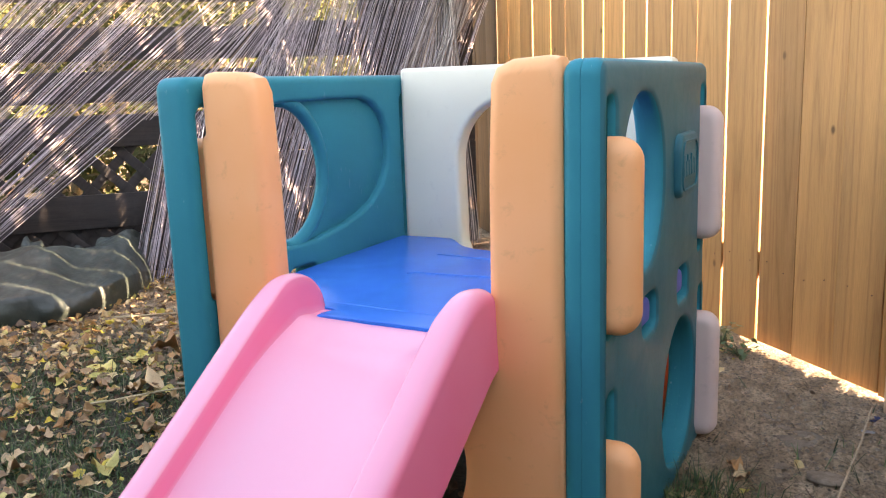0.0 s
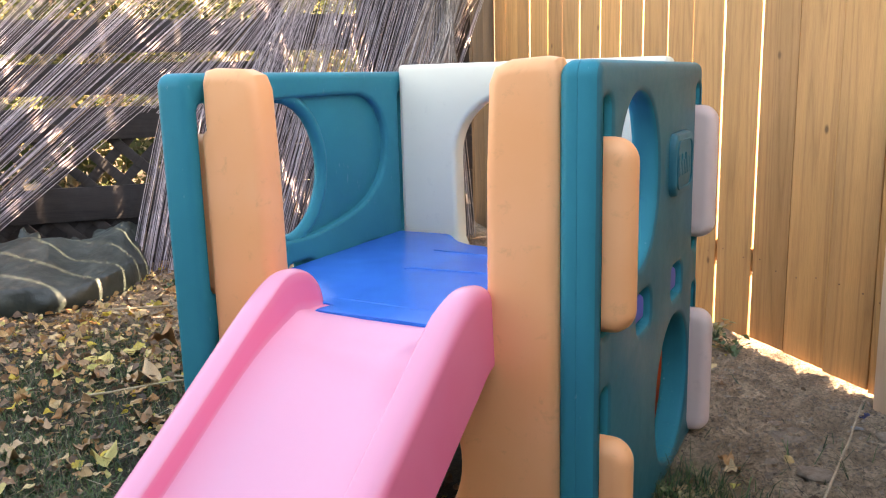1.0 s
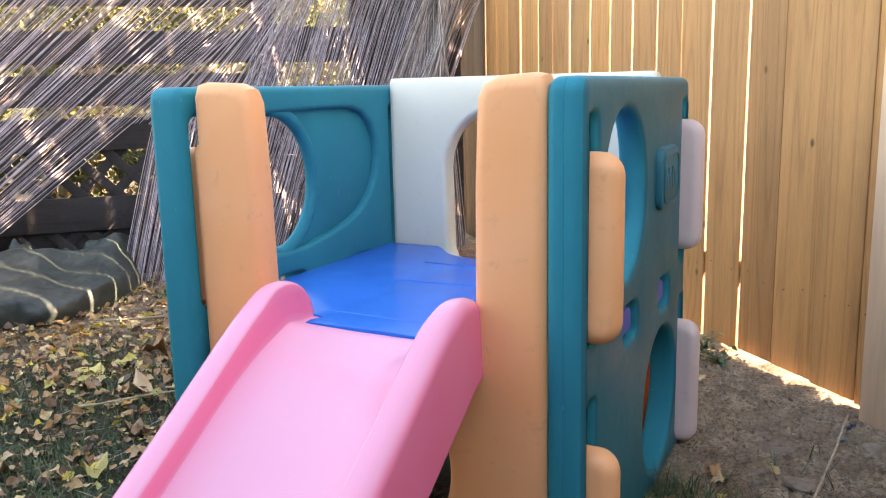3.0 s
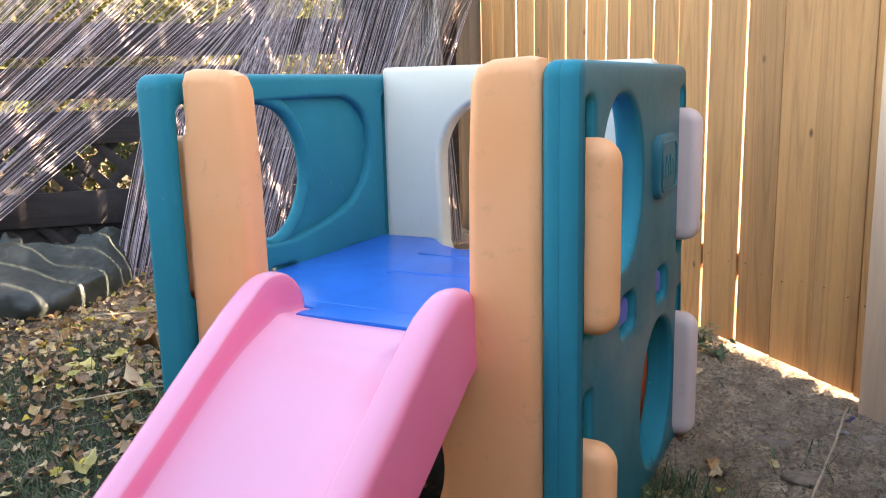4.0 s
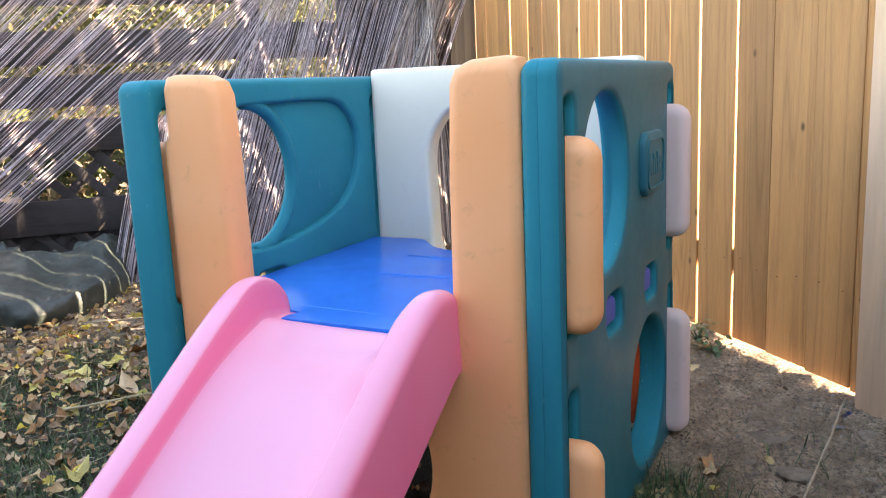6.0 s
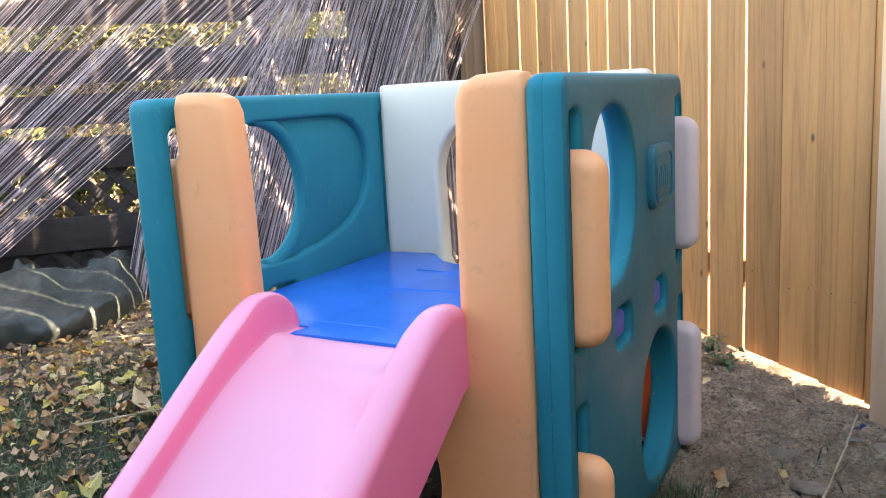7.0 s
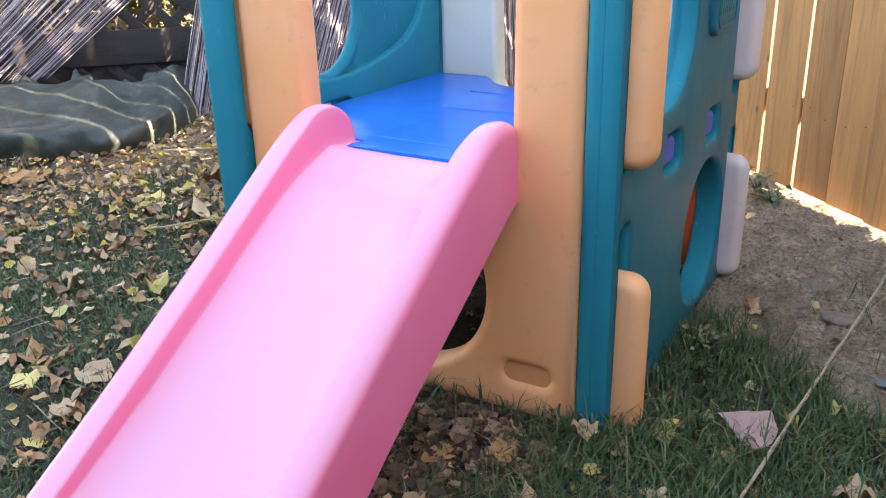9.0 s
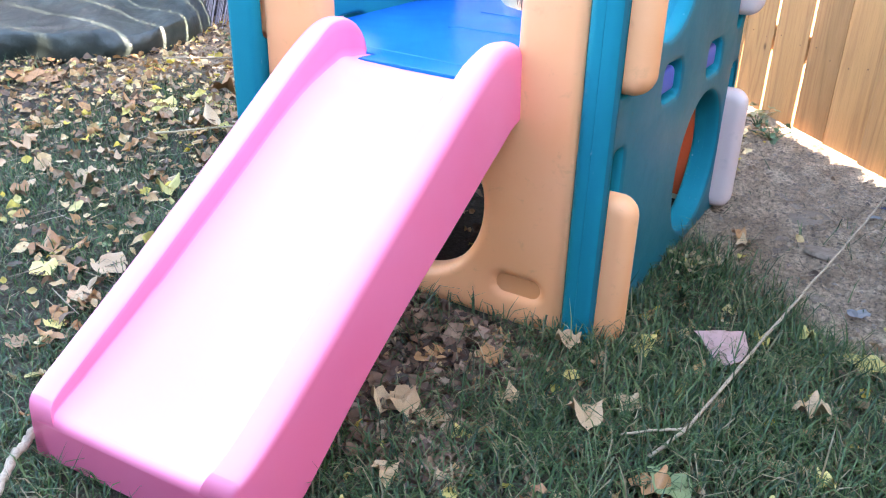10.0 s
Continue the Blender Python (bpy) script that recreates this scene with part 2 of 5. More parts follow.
def ground_mat():
    m, nt, b = mat_base("yard_soil")
    v = coords(nt)
    at = nt.nodes.new("ShaderNodeAttribute")
    at.attribute_name = "dirt"
    n1, n2 = noise_tex(nt, v, 9, 8, 0.68, 0.3), noise_tex(nt, v, 90, 6, 0.7)
    dirt = ramp(nt, n1, [(0.28, (0.21, 0.142, 0.092)), (0.5, (0.53, 0.38, 0.257)), (0.68, (0.76, 0.59, 0.42))]).outputs[0]
    dirt = mix(nt, 1.0, dirt, ramp(nt, n2, [(0.32, (0.22,) * 3), (0.5, (0.92,) * 3), (0.68, (1.35,) * 3)]).outputs[0], "MULTIPLY")
    soil = ramp(nt, n2, [(0.3, (0.035, 0.027, 0.018)), (0.6, (0.10, 0.078, 0.052)), (0.8, (0.21, 0.155, 0.10))]).outputs[0]
    c = mix(nt, at.outputs["Fac"], soil, dirt)
    vo = nt.nodes.new("ShaderNodeTexVoronoi")
    vo.feature = "DISTANCE_TO_EDGE"
    vo.inputs["Scale"].default_value = 7.0
    wv = nt.nodes.new("ShaderNodeVectorMath")
    wv.operation = "MULTIPLY_ADD"
    nn = nd(nt, "ShaderNodeTexNoise", Scale=6.0, Detail=5.0)
    nt.links.new(v, nn.inputs["Vector"])
    nt.links.new(nn.outputs["Color"], wv.inputs[0])
    wv.inputs[1].default_value = (0.16, 0.16, 0.16)
    nt.links.new(v, wv.inputs[2])
    nt.links.new(wv.outputs[0], vo.inputs["Vector"])
    crack = ramp(nt, vo.outputs["Distance"], [(0.0, (0.25,) * 3), (0.022, (1.0,) * 3)]).outputs[0]
    c = mix(nt, at.outputs["Fac"], c, mix(nt, 0.45, c, mix(nt, 1.0, c, crack, "MULTIPLY")))
    nt.links.new(c, b.inputs["Base Color"])
    b.inputs["Roughness"].default_value = 0.95
    bump(nt, b, [(n1, 1.0, 0.045), (crack, 0.6, 0.008), (n2, 1.0, 0.022)])
    return m


SOIL = ground_mat()


def concrete_mat():
    m, nt, b = mat_base("pale_concrete")
    v = coords(nt)
    c = ramp(nt, noise_tex(nt, v, 5, 8, 0.7), [(0.3, (0.42, 0.40, 0.36)), (0.7, (0.60, 0.57, 0.52))]).outputs[0]
    nt.links.new(c, b.inputs["Base Color"])
    b.inputs["Roughness"].default_value = 0.9
    bump(nt, b, [(noise_tex(nt, v, 120, 4), 0.4, 0.002)])
    return m


CONCRETE = concrete_mat()
SIDING = wood("slate_siding", (0.06, 0.065, 0.07), (0.085, 0.09, 0.095), stretch=(0.6, 4, 6), knots=False)


def tarp_mat():
    m, nt, b = mat_base("dark_green_tarp")
    v = coords(nt)
    n = noise_tex(nt, v, 7, 6, 0.65)
    c = ramp(nt, n, [(0.3, (0.013, 0.019, 0.017)), (0.55, (0.036, 0.047, 0.041)), (0.75, (0.078, 0.095, 0.085))]).outputs[0]
    nt.links.new(c, b.inputs["Base Color"])
    b.inputs["Roughness"].default_value = 0.42
    bump(nt, b, [(noise_tex(nt, v, 9, 5, 0.55, 0.2), 0.45, 0.02), (noise_tex(nt, v, 300, 2), 0.2, 0.001)])
    return m


TARP = tarp_mat()


# ---- building helpers ----
def part(name, bm, material, parent=None, label="", smooth=40):
    if isinstance(bm, bmesh.types.BMesh):
        if smooth:
            for f in bm.faces:
                f.smooth = True
            for e in bm.edges:
                if len(e.link_faces) == 2 and e.calc_face_angle(0) > radians(smooth):
                    e.smooth = False
        me = bpy.data.meshes.new(name)
        bm.to_mesh(me)
        bm.free()
    else:
        me = bm
    if material and not me.materials:
        me.materials.append(material)
    ob = new(name, me)
    if parent:
        ob.parent = parent
        ob.matrix_parent_inverse = world_of(parent).inverted()
    if label:
        ob["label"] = label
    return ob


def world_of(ob):
    m = ob.matrix_basis.copy()
    while ob.parent:
        m = ob.parent.matrix_basis @ ob.matrix_parent_inverse @ m
        ob = ob.parent
    return m


def empty(name, at, label, category, group="", kind=""):
    ob = new(name)
    ob.empty_display_size = 0.1
    ob.matrix_basis = Matrix.Translation(at)
    return tagged(ob, label, category, group, kind)


def rounded(x0, y0, x1, y1, r, n=6):
    """A rounded rectangle, counter-clockwise; r: one radius or four (from lower left, counter-clockwise)."""
    r = r if isinstance(r, tuple) else (r,) * 4
    out = []
    for (cx, cy, a), q in zip(((x0 + r[0], y0 + r[0], 180), (x1 - r[1], y0 + r[1], 270), (x1 - r[2], y1 - r[2], 0), (x0 + r[3], y1 - r[3], 90)), r):
        for i in range(n + 1):
            t = radians(a + 90 * i / n)
            out.append((cx + q * math.cos(t), cy + q * math.sin(t)))
    return out


def ellipse(cx, cy, rx, ry, n=48, p=2.0):
    out = []
    for i in range(n):
        t = 2 * math.pi * i / n
        c, s = math.cos(t), math.sin(t)
        out.append((cx + rx * math.copysign(abs(c) ** (2 / p), c), cy + ry * math.copysign(abs(s) ** (2 / p), s)))
    return out


def clean(poly):
    out = []
    for p in poly:
        if not out or math.dist(p, out[-1]) > 1e-4:
            out.append(p)
    if math.dist(out[0], out[-1]) < 1e-4:
        out.pop()
    return out


def inset(poly, d):
    """Moves each corner d to the left of its way: into an outline that runs counter-clockwise, out of a hole that runs clockwise."""
    out = []
    n = len(poly)
    for i in range(n):
        (ax, ay), (bx, by), (cx, cy) = poly[i - 1], poly[i], poly[(i + 1) % n]
        u, v = Vector((bx - ax, by - ay)).normalized(), Vector((cx - bx, cy - by)).normalized()
        k = Vector((-u.y - v.y, u.x + v.x))
        k = k.normalized() / max(0.5, math.sqrt(max(0.0, (1 + u.dot(v)) / 2)))
        out.append((bx + k.x * d, by + k.y * d))
    return out


def plate(outer, holes, profile, m, hole_profile=None):
    """A moulded plate: outlines swept through profile rows (inset, height) and capped; m carries it into place."""
    bm = bmesh.new()
    loops = [clean(outer)] + [clean(h)[::-1] for h in holes]
    rings = [[[bm.verts.new((*p, z)) for p in inset(lp, d)] for d, z in (hole_profile if k and hole_profile else profile)] for k, lp in enumerate(loops)]
    for rows in rings:
        for a, b in zip(rows, rows[1:]):
            n = len(a)
            for i in range(n):
                bm.faces.new((a[i], a[(i + 1) % n], b[(i + 1) % n], b[i]))
    for end in (0, -1):
        edges = []
        for rows in rings:
            r = rows[end]
            for i in range(len(r)):
                e = bm.edges.get((r[i], r[(i + 1) % len(r)]))
                edges.append(e)
        bmesh.ops.triangle_fill(bm, use_beauty=True, use_dissolve=False, edges=edges)
    bmesh.ops.recalc_face_normals(bm, faces=bm.faces)
    bm.transform(m)
    if m.determinant() < 0:
        bmesh.ops.reverse_faces(bm, faces=bm.faces)
    return bm


def edge_profile(t, r, n=4, seam=0.0, r2=None):
    """Rows for a plate t thick with rounded rims of radius r, and a mould seam at half its thickness."""
    r2 = r if r2 is None else r2
    rows = [(r * (1 - math.sin(math.pi / 2 * i / n)), r * (1 - math.cos(math.pi / 2 * i / n))) for i in range(n + 1)]
    if seam:
        rows += [(0, t / 2 - 2 * seam), (seam, t / 2 - 0.3 * seam), (seam, t / 2 + 0.3 * seam), (0, t / 2 + 2 * seam)]
    rows += [(r2 * (1 - math.sin(math.pi / 2 * i / n)), t - r2 * (1 - math.cos(math.pi / 2 * i / n))) for i in range(n, -1, -1)]
    return rows


def tube(bm, pts, radii, sides=6, cap=True):
    rings = []
    for i, p in enumerate(pts):
        p = Vector(p)
        d = (Vector(pts[min(i + 1, len(pts) - 1)]) - Vector(pts[max(i - 1, 0)])).normalized()
        a = d.orthogonal().normalized()
        b = d.cross(a)
        r = radii[i] if isinstance(radii, (list, tuple)) else radii
        rings.append([bm.verts.new(p + (a * math.cos(2 * math.pi * k / sides) + b * math.sin(2 * math.pi * k / sides)) * r) for k in range(sides)])
    for a, b in zip(rings, rings[1:]):
        # line the next ring up with this one
        best = min(range(sides), key=lambda s: sum((a[k].co - b[(k + s) % sides].co).length for k in range(sides)))
        b[:] = b[best:] + b[:best]
        for k in range(sides):
            bm.faces.new((a[k], a[(k + 1) % sides], b[(k + 1) % sides], b[k]))
    if cap:
        bm.faces.new(rings[0][::-1])
        bm.faces.new(rings[-1])
    return bm


def box(x0, y0, z0, x1, y1, z1, bevel=0.0, m=None):
    bm = bmesh.new()
    bmesh.ops.create_cube(bm, size=1)
    bm.transform(Matrix.Translation(((x0 + x1) / 2, (y0 + y1) / 2, (z0 + z1) / 2)) @ Matrix.Diagonal((x1 - x0, y1 - y0, z1 - z0, 1)))
    if bevel:
        bmesh.ops.bevel(bm, geom=bm.edges[:], offset=bevel, segments=2, affect="EDGES", profile=0.5)
    if m:
        bm.transform(m)
    return bm


def catmull(rows, n):
    """Rows of numbers, smoothed to n steps between each two."""
    out = []
    for i in range(len(rows) - 1):
        p = [np.array(rows[max(0, min(len(rows) - 1, k))]) for k in (i - 1, i, i + 1, i + 2)]
        for k in range(n):
            t = k / n
            out.append(0.5 * (2 * p[1] + (p[2] - p[0]) * t + (2 * p[0] - 5 * p[1] + 4 * p[2] - p[3]) * t * t + (3 * p[1] - p[0] - 3 * p[2] + p[3]) * t ** 3))
    out.append(np.array(rows[-1], float))
    return out


def rand_noise(x, y, s, seed=0.0):
    return noise.noise(Vector((x * s + seed, y * s - seed, seed * 1.7)))


# ---- ground ----
def dirt_at(x, y):
    """0 on grass, 1 on bare earth."""
    n = rand_noise(x, y, 3.0, 4.2) * 0.16 + rand_noise(x, y, 9.0, 1.3) * 0.08
    right = (y - 0.40 - max(0.0, 0.10 - x) * 1.2 + max(0.0, x - 0.28) * 0.75 + n) / 0.16 if x > -0.06 else -1
    left = (y - 0.75 + n * 3.2) / 0.5 if x < -0.9 else -1
    back = (y - 0.95 + n) / 0.2
    # Under the cube: dark soil colour, put there to deepen the shade inside.
    return max(0.0, min(1.0, max(right, left * 0.8, back) if not (-0.93 < x < 0.0 and 0.0 < y < 0.95) else 0.0))


def earth_relief(x, y):
    """Platy, trodden earth with crumbs and hollows."""
    plate_edge = 1 - abs(2 * rand_noise(x, y, 9.0, 6.4))
    calm = 1 - 0.8 * math.exp(-((x * 0.713 + y * 0.701 - 1.281) / 0.13) ** 2)
    return calm * (0.008 * rand_noise(x, y, 13.0, 5.0) + 0.009 * rand_noise(x, y, 25.0, 2.6) + 0.011 * rand_noise(x, y, 48.0, 3.9) + 0.006 * rand_noise(x, y, 95.0, 1.1) - 0.010 * max(0.0, plate_edge - 0.86) / 0.14)


def ground_height(x, y):
    return 0.012 * rand_noise(x, y, 1.3, 7.7) + 0.008 * rand_noise(x, y, 6.0, 2.1) + dirt_at(x, y) * (earth_relief(x, y) if x > -0.1 else 0.01 * rand_noise(x, y, 13.0, 5.0)) - 0.012 + (0.010 + 0.010 * rand_noise(x, y, 7.0, 9.1)) * math.exp(-((x * 0.713 + y * 0.701 - 1.281) / 0.26) ** 2)


def build_ground():
    fine = np.concatenate((np.arange(-3.6, -0.06, 0.035), np.arange(-0.055, 1.02, 0.0085), np.arange(1.05, 2.4001, 0.035)))
    xs = np.concatenate(([-600, -120, -40, -15, -8, -5, -4.2], fine, [2.8, 4, 7, 15, 40, 120, 600]))
    finey = np.concatenate((np.arange(-1.5, 0.36, 0.035), np.arange(0.37, 1.75, 0.0085), np.arange(1.78, 3.6001, 0.035)))
    ys = np.concatenate(([-600, -120, -40, -15, -8, -4, -2.4], finey, [4, 5, 8, 15, 40, 120, 600]))
    verts, vals = [], []
    for y in ys:
        for x in xs:
            near = abs(x) < 6 and -4 < y < 6
            verts.append((x, y, ground_height(x, y) if near else -0.02))
            vals.append(dirt_at(x, y) if near else 0.3)
    nx = len(xs)
    faces = [(j * nx + i, j * nx + i + 1, (j + 1) * nx + i + 1, (j + 1) * nx + i) for j in range(len(ys) - 1) for i in range(nx - 1)]
    me = bpy.data.meshes.new("ground")
    me.from_pydata(verts, [], faces)
    me.attributes.new("dirt", "FLOAT", "POINT").data.foreach_set("value", vals)
    me.polygons.foreach_set("use_smooth", [True] * len(me.polygons))
    tagged(part("ground", me, SOIL), "bare cracked earth giving way to worn autumn lawn", "ground", kind="structure")


build_ground()

# ---- board fence, with its far end in the yard's corner ----
CORNER = Vector((-1.713, 3.57, 0))
FA = radians(-45.47)
F_ALONG, F_IN = Vector((math.cos(FA), math.sin(FA), 0)), Vector((math.sin(FA), -math.cos(FA), 0))
F_POSE = Matrix.Translation(CORNER) @ Matrix.Rotation(FA, 4, "Z")
FENCE_TOP = 2.3


def build_fence():
    fence = empty("wall_fence", CORNER, "tall fence of upright cedar boards with light showing through the gaps", "fence", kind="structure")
    # joints between boards along the fence, and the width of the gap at each
    joints = [(-0.60, 0.004), (-0.39, 0.010), (-0.19, 0.004), (0.01, 0.024), (0.20, 0.021), (0.385, 0.003), (0.555, 0.024), (0.785, 0.023), (0.965, 0.023), (1.16, 0.025), (1.365, 0.013),
              (1.55, 0.024), (1.74, 0.021), (1.93, 0.024), (2.11, 0.021), (2.305, 0.022), (2.512, 0.018), (2.694, 0.003), (2.883, 0.003), (3.07, 0.003), (3.165, 0.002)]
    joints = [(s, g * (0.64 if s < 1.7 else 0.55 if s < 2.2 else 0.58)) for s, g in joints]
    rng = random.Random(5)
    for (a, ga), (b, gb) in zip(joints, joints[1:]):
        low = (0.020 - 0.028 * (a - 2.45) if a > 2.45 else -0.02 if b < 0.5 else 0.012) + rng.uniform(-0.003, 0.003)
        w = b - a - ga * 0.45 - gb * 0.45
        off = rng.uniform(-0.0035, 0.0025)
        bm = box(-w / 2, -0.006, 0, w / 2, 0.006, FENCE_TOP - low, 0.003)
        bm.verts.ensure_lookup_table()
        lean = rng.uniform(-0.0012, 0.0012)
        for v in bm.verts:
            v.co.x += lean * v.co.z
        ob = part("board", bm, SHADED_CEDAR if b < 0.03 else CEDAR, fence)
        ob.matrix_basis = F_POSE @ Matrix.Translation(((a + ga / 2 + b - gb / 2) / 2, off, low))
    for z in (0.255, 1.62):
        part("rail", box(-0.6, 0.009, z, 3.2, 0.047, z + 0.089, 0.003, F_POSE), CEDAR, fence)
    part("post", box(3.162, -0.075, -0.1, 3.285, 0.05, FENCE_TOP, 0.006, F_POSE), PALEPAINT, fence, "pale painted square post")
    # nail heads
    rng = random.Random(9)
    bm = bmesh.new()
    for (a, ga), (b, gb) in zip(joints, joints[1:]):
        for z in (0.30, 1.66):
            for k in (0.25, 0.75):
                c = bmesh.ops.create_cone(bm, cap_ends=True, segments=8, radius1=0.0019, radius2=0.0014, depth=0.003,
                                          matrix=F_POSE @ Matrix.Translation((a + (b - a) * k + rng.uniform(-.01, .01), -0.0085, z + rng.uniform(-.015, .015))) @ Matrix.Rotation(radians(90), 4, "X"))
    nails = part("nail_heads", bm, DARKWOOD, fence, "rusty dark nail heads")
    nails["kind"] = "stuff"


build_fence()
# Solid wall added past the post to keep sun stripes off the climber.
tagged(part("wall_pale", box(3.285, -0.05, -0.1, 8.6, 0.10, FENCE_TOP + 0.3, 0.004, F_POSE), PALEPAINT), "pale painted plain wall beside the fence, added unseen to block the sun", "wall", kind="structure")
# Pale slab added out there so the fence gaps look bright.
tagged(part("driveway", box(0.2, 0.35, -0.2, 9, 6, 0.004, 0.0, F_POSE), CONCRETE), "pale sunlit concrete slab added beyond the fence to brighten its gaps", "driveway", kind="structure")

# plain low wall that closes the yard, added out of view to block low sky light
tagged(part("wall_low", box(-7, -2.5, -0.1, 5.6, -2.3, 1.72, 0.01), SIDING), "plain low dark slate wall closing the yard, added unseen to block low sky light", "wall", kind="structure")

# ---- dark slatted fence behind the reed screens ----
WA = radians(44.5)
W_ALONG, W_IN = Vector((math.cos(WA), math.sin(WA), 0)), Vector((math.sin(WA), -math.cos(WA), 0))
W_POSE = Matrix.Translation(CORNER) @ Matrix.Rotation(WA, 4, "Z")


def wall_point(s, off, z):
    return CORNER + W_ALONG * s + W_IN * off + Vector((0, 0, z))


def build_rear_fence():
    wall = empty("wall_rear_fence", wall_point(-2, 0, 0), "dark-stained slatted fence with lattice, weathered, foliage showing through", "fence", kind="structure")
    rng = random.Random(3)
    for s0, s1, rows in ((-5.6, -1.42, ((1.455, 1.64), (1.15, 1.325), (0.93, 1.095), (0.69, 0.865), (0.25, 0.435), (-0.03, 0.13), (1.70, 1.88))),
                         (-1.42, -0.16, ((1.50, 1.68), (1.15, 1.35), (0.84, 1.02), (0.622, 0.836), (0.404, 0.618), (0.186, 0.40), (-0.03, 0.182), (1.70, 1.88)))):
        for z0, z1 in rows:
            ob = part("slat", box(s0 + 0.002, -0.012, z0, s1 - 0.002, 0.012, z1, 0.003), DARKWOOD, wall)
            ob.matrix_basis = W_POSE @ Matrix.Translation((0, rng.uniform(-.002, .002), 0))
    for s, w in ((-4.6, 0.1), (-3.05, 0.1), (-1.36, 0.13), (-0.70, 0.28), (-0.36, 0.40)):
        part("post", box(s - w / 2, 0.014, -0.1, s + w / 2, 0.10, 1.92, 0.004, W_POSE), DARKWOOD, wall)
    # Backing board added behind the lattice to keep its low gap dark.
    part("slat", box(-5.6, 0.05, 0.09, -0.17, 0.07, 0.27, 0.003, W_POSE), DARKWOOD, wall)
    # lattice laths, crossing in two layers
    for k in range(26):
        for side in (-1, 1):
            s = -4.4 + k * 0.19
            if s > -1.45 or s < -4.0:
                continue
            h = 0.70
            lath = box(-0.026, -0.005, -0.2, 0.026, 0.005, h / math.cos(radians(45)) + 0.1, 0.001)
            ob = part("lath", lath, DARKWOOD, wall)
            ob.matrix_basis = W_POSE @ Matrix.Translation((s, 0.022 + 0.009 * (side > 0), -0.02)) @ Matrix.Rotation(radians(45 * side), 4, "Y")


build_rear_fence()


# ---- reed screens leaning on the rear fence ----
def reed_screen(name, label, layers, seed, material=REED):
    """layers: (s at z0 of first and last reed, z0, lean in degrees of first and last, lengths, reeds, distance to the fence at the ground, slope, thickness)."""
    rng = random.Random(seed)
    root = empty(name, wall_point(layers[0][0], layers[0][7], 0), label, "reed screen", "reed screens")
    bm = bmesh.new()
    wires = []
    for s0, s1, z0, a0, a1, l0, l1, off0, slope, count, rad in layers:
        for i in range(count):
            f = i / (count - 1)
            ang = radians(a0 + (a1 - a0) * f + rng.gauss(0, 0.28) + 1.3 * noise.noise(Vector((i * 0.045, off0 * 9, seed))))
            length = (l0 + (l1 - l0) * f) * rng.uniform(0.95, 1.03)
            s, z = s0 + (s1 - s0) * f + rng.uniform(-.0022, .0022), (z0 if not isinstance(z0, tuple) else z0[0] + (z0[1] - z0[0]) * f) + rng.uniform(-.02, .03)
            bow, r = rng.gauss(0, 0.004), rad * rng.uniform(0.65, 1.1)
            jit = rng.uniform(-0.006, 0.006)
            pts = []
            for k in range(5):
                q = k / 4
                ss, zz = s + math.cos(ang) * length * q + bow * math.sin(math.pi * q), z + math.sin(ang) * length * q
                pts.append(wall_point(ss, max(0.03, off0 - slope * zz) + jit + 0.012 * math.sin(i * 0.21 + q * 4), zz))
            tube(bm, pts, [r, r, r * 0.95, r * 0.9, r * 0.8], 4, False)
    reeds = part("reeds", bm, material, root, smooth=0)
    s0, s1, z0, a0, a1, l0, l1, off0, slope, count, rad = layers[0]
    for q in (0.12, 0.37, 0.62, 0.87):
        pts = []
        for i in range(13):
            f = i / 12
            ang, length = radians(a0 + (a1 - a0) * f), l0 + (l1 - l0) * f
            zz = z0 + math.sin(ang) * length * q
            pts.append(wall_point(s0 + (s1 - s0) * f + math.cos(ang) * length * q, max(0.03, off0 - slope * zz) + 0.012, zz + rng.uniform(-.012, .012)))
        wb = bmesh.new()
        tube(wb, pts, 0.0011, 4)
        part("binding_wire", wb, WIRE, root, "thin rusty binding wire")
    reeds["kind"] = "stuff"
    return root


reed_screen("reed_screen", "grey weathered reed screen slumped diagonally against the dark slatted fence",
            [(-2.82, -4.75, 0.26, 38.6, 52, 2.1, 2.7, 0.44, 0.26, 230, 0.0018), (-2.90, -4.6, 0.24, 40, 53, 2.3, 2.6, 0.47, 0.26, 60, 0.0016),
             (-2.10, -1.50, (0.85, 0.66), 42, 62, 1.5, 1.25, 0.42, 0.26, 85, 0.0017)], 11)
reed_screen("reed_screen", "grey weathered reed screen leaning upright beside a tarp",
            [(-2.22, -1.62, 0.0, 75, 71, 0.86, 1.0, 0.40, 0.26, 84, 0.0024), (-2.19, -1.70, 0.0, 76, 70, 0.80, 0.95, 0.43, 0.26, 40, 0.0021)], 12)
reed_screen("reed_screen", "grey weathered reed screen hanging askew over the fence slats",
            [(-1.82, -0.72, 0.03, 72, 65, 1.95, 2.0, 0.37, 0.24, 205, 0.0020), (-1.76, -0.80, 0.02, 70, 67, 1.95, 2.0, 0.40, 0.24, 70, 0.0018), (-1.65, -1.0, 0.3, 60, 70, 1.7, 1.7, 0.34, 0.24, 40, 0.0018)], 13)
reed_screen("reed_screen", "bunched brown reed screen crammed into the fence corner",
            [(-1.30, -0.33, 0.05, 57, 90, 1.9, 1.9, 0.36, 0.22, 200, 0.0030), (-1.22, -0.46, 0.05, 52, 84, 1.9, 1.8, 0.40, 0.22, 150, 0.0028), (-0.95, -0.30, 0.05, 62, 92, 1.75, 1.85, 0.44, 0.20, 90, 0.0026)], 14, BROWN_REED)


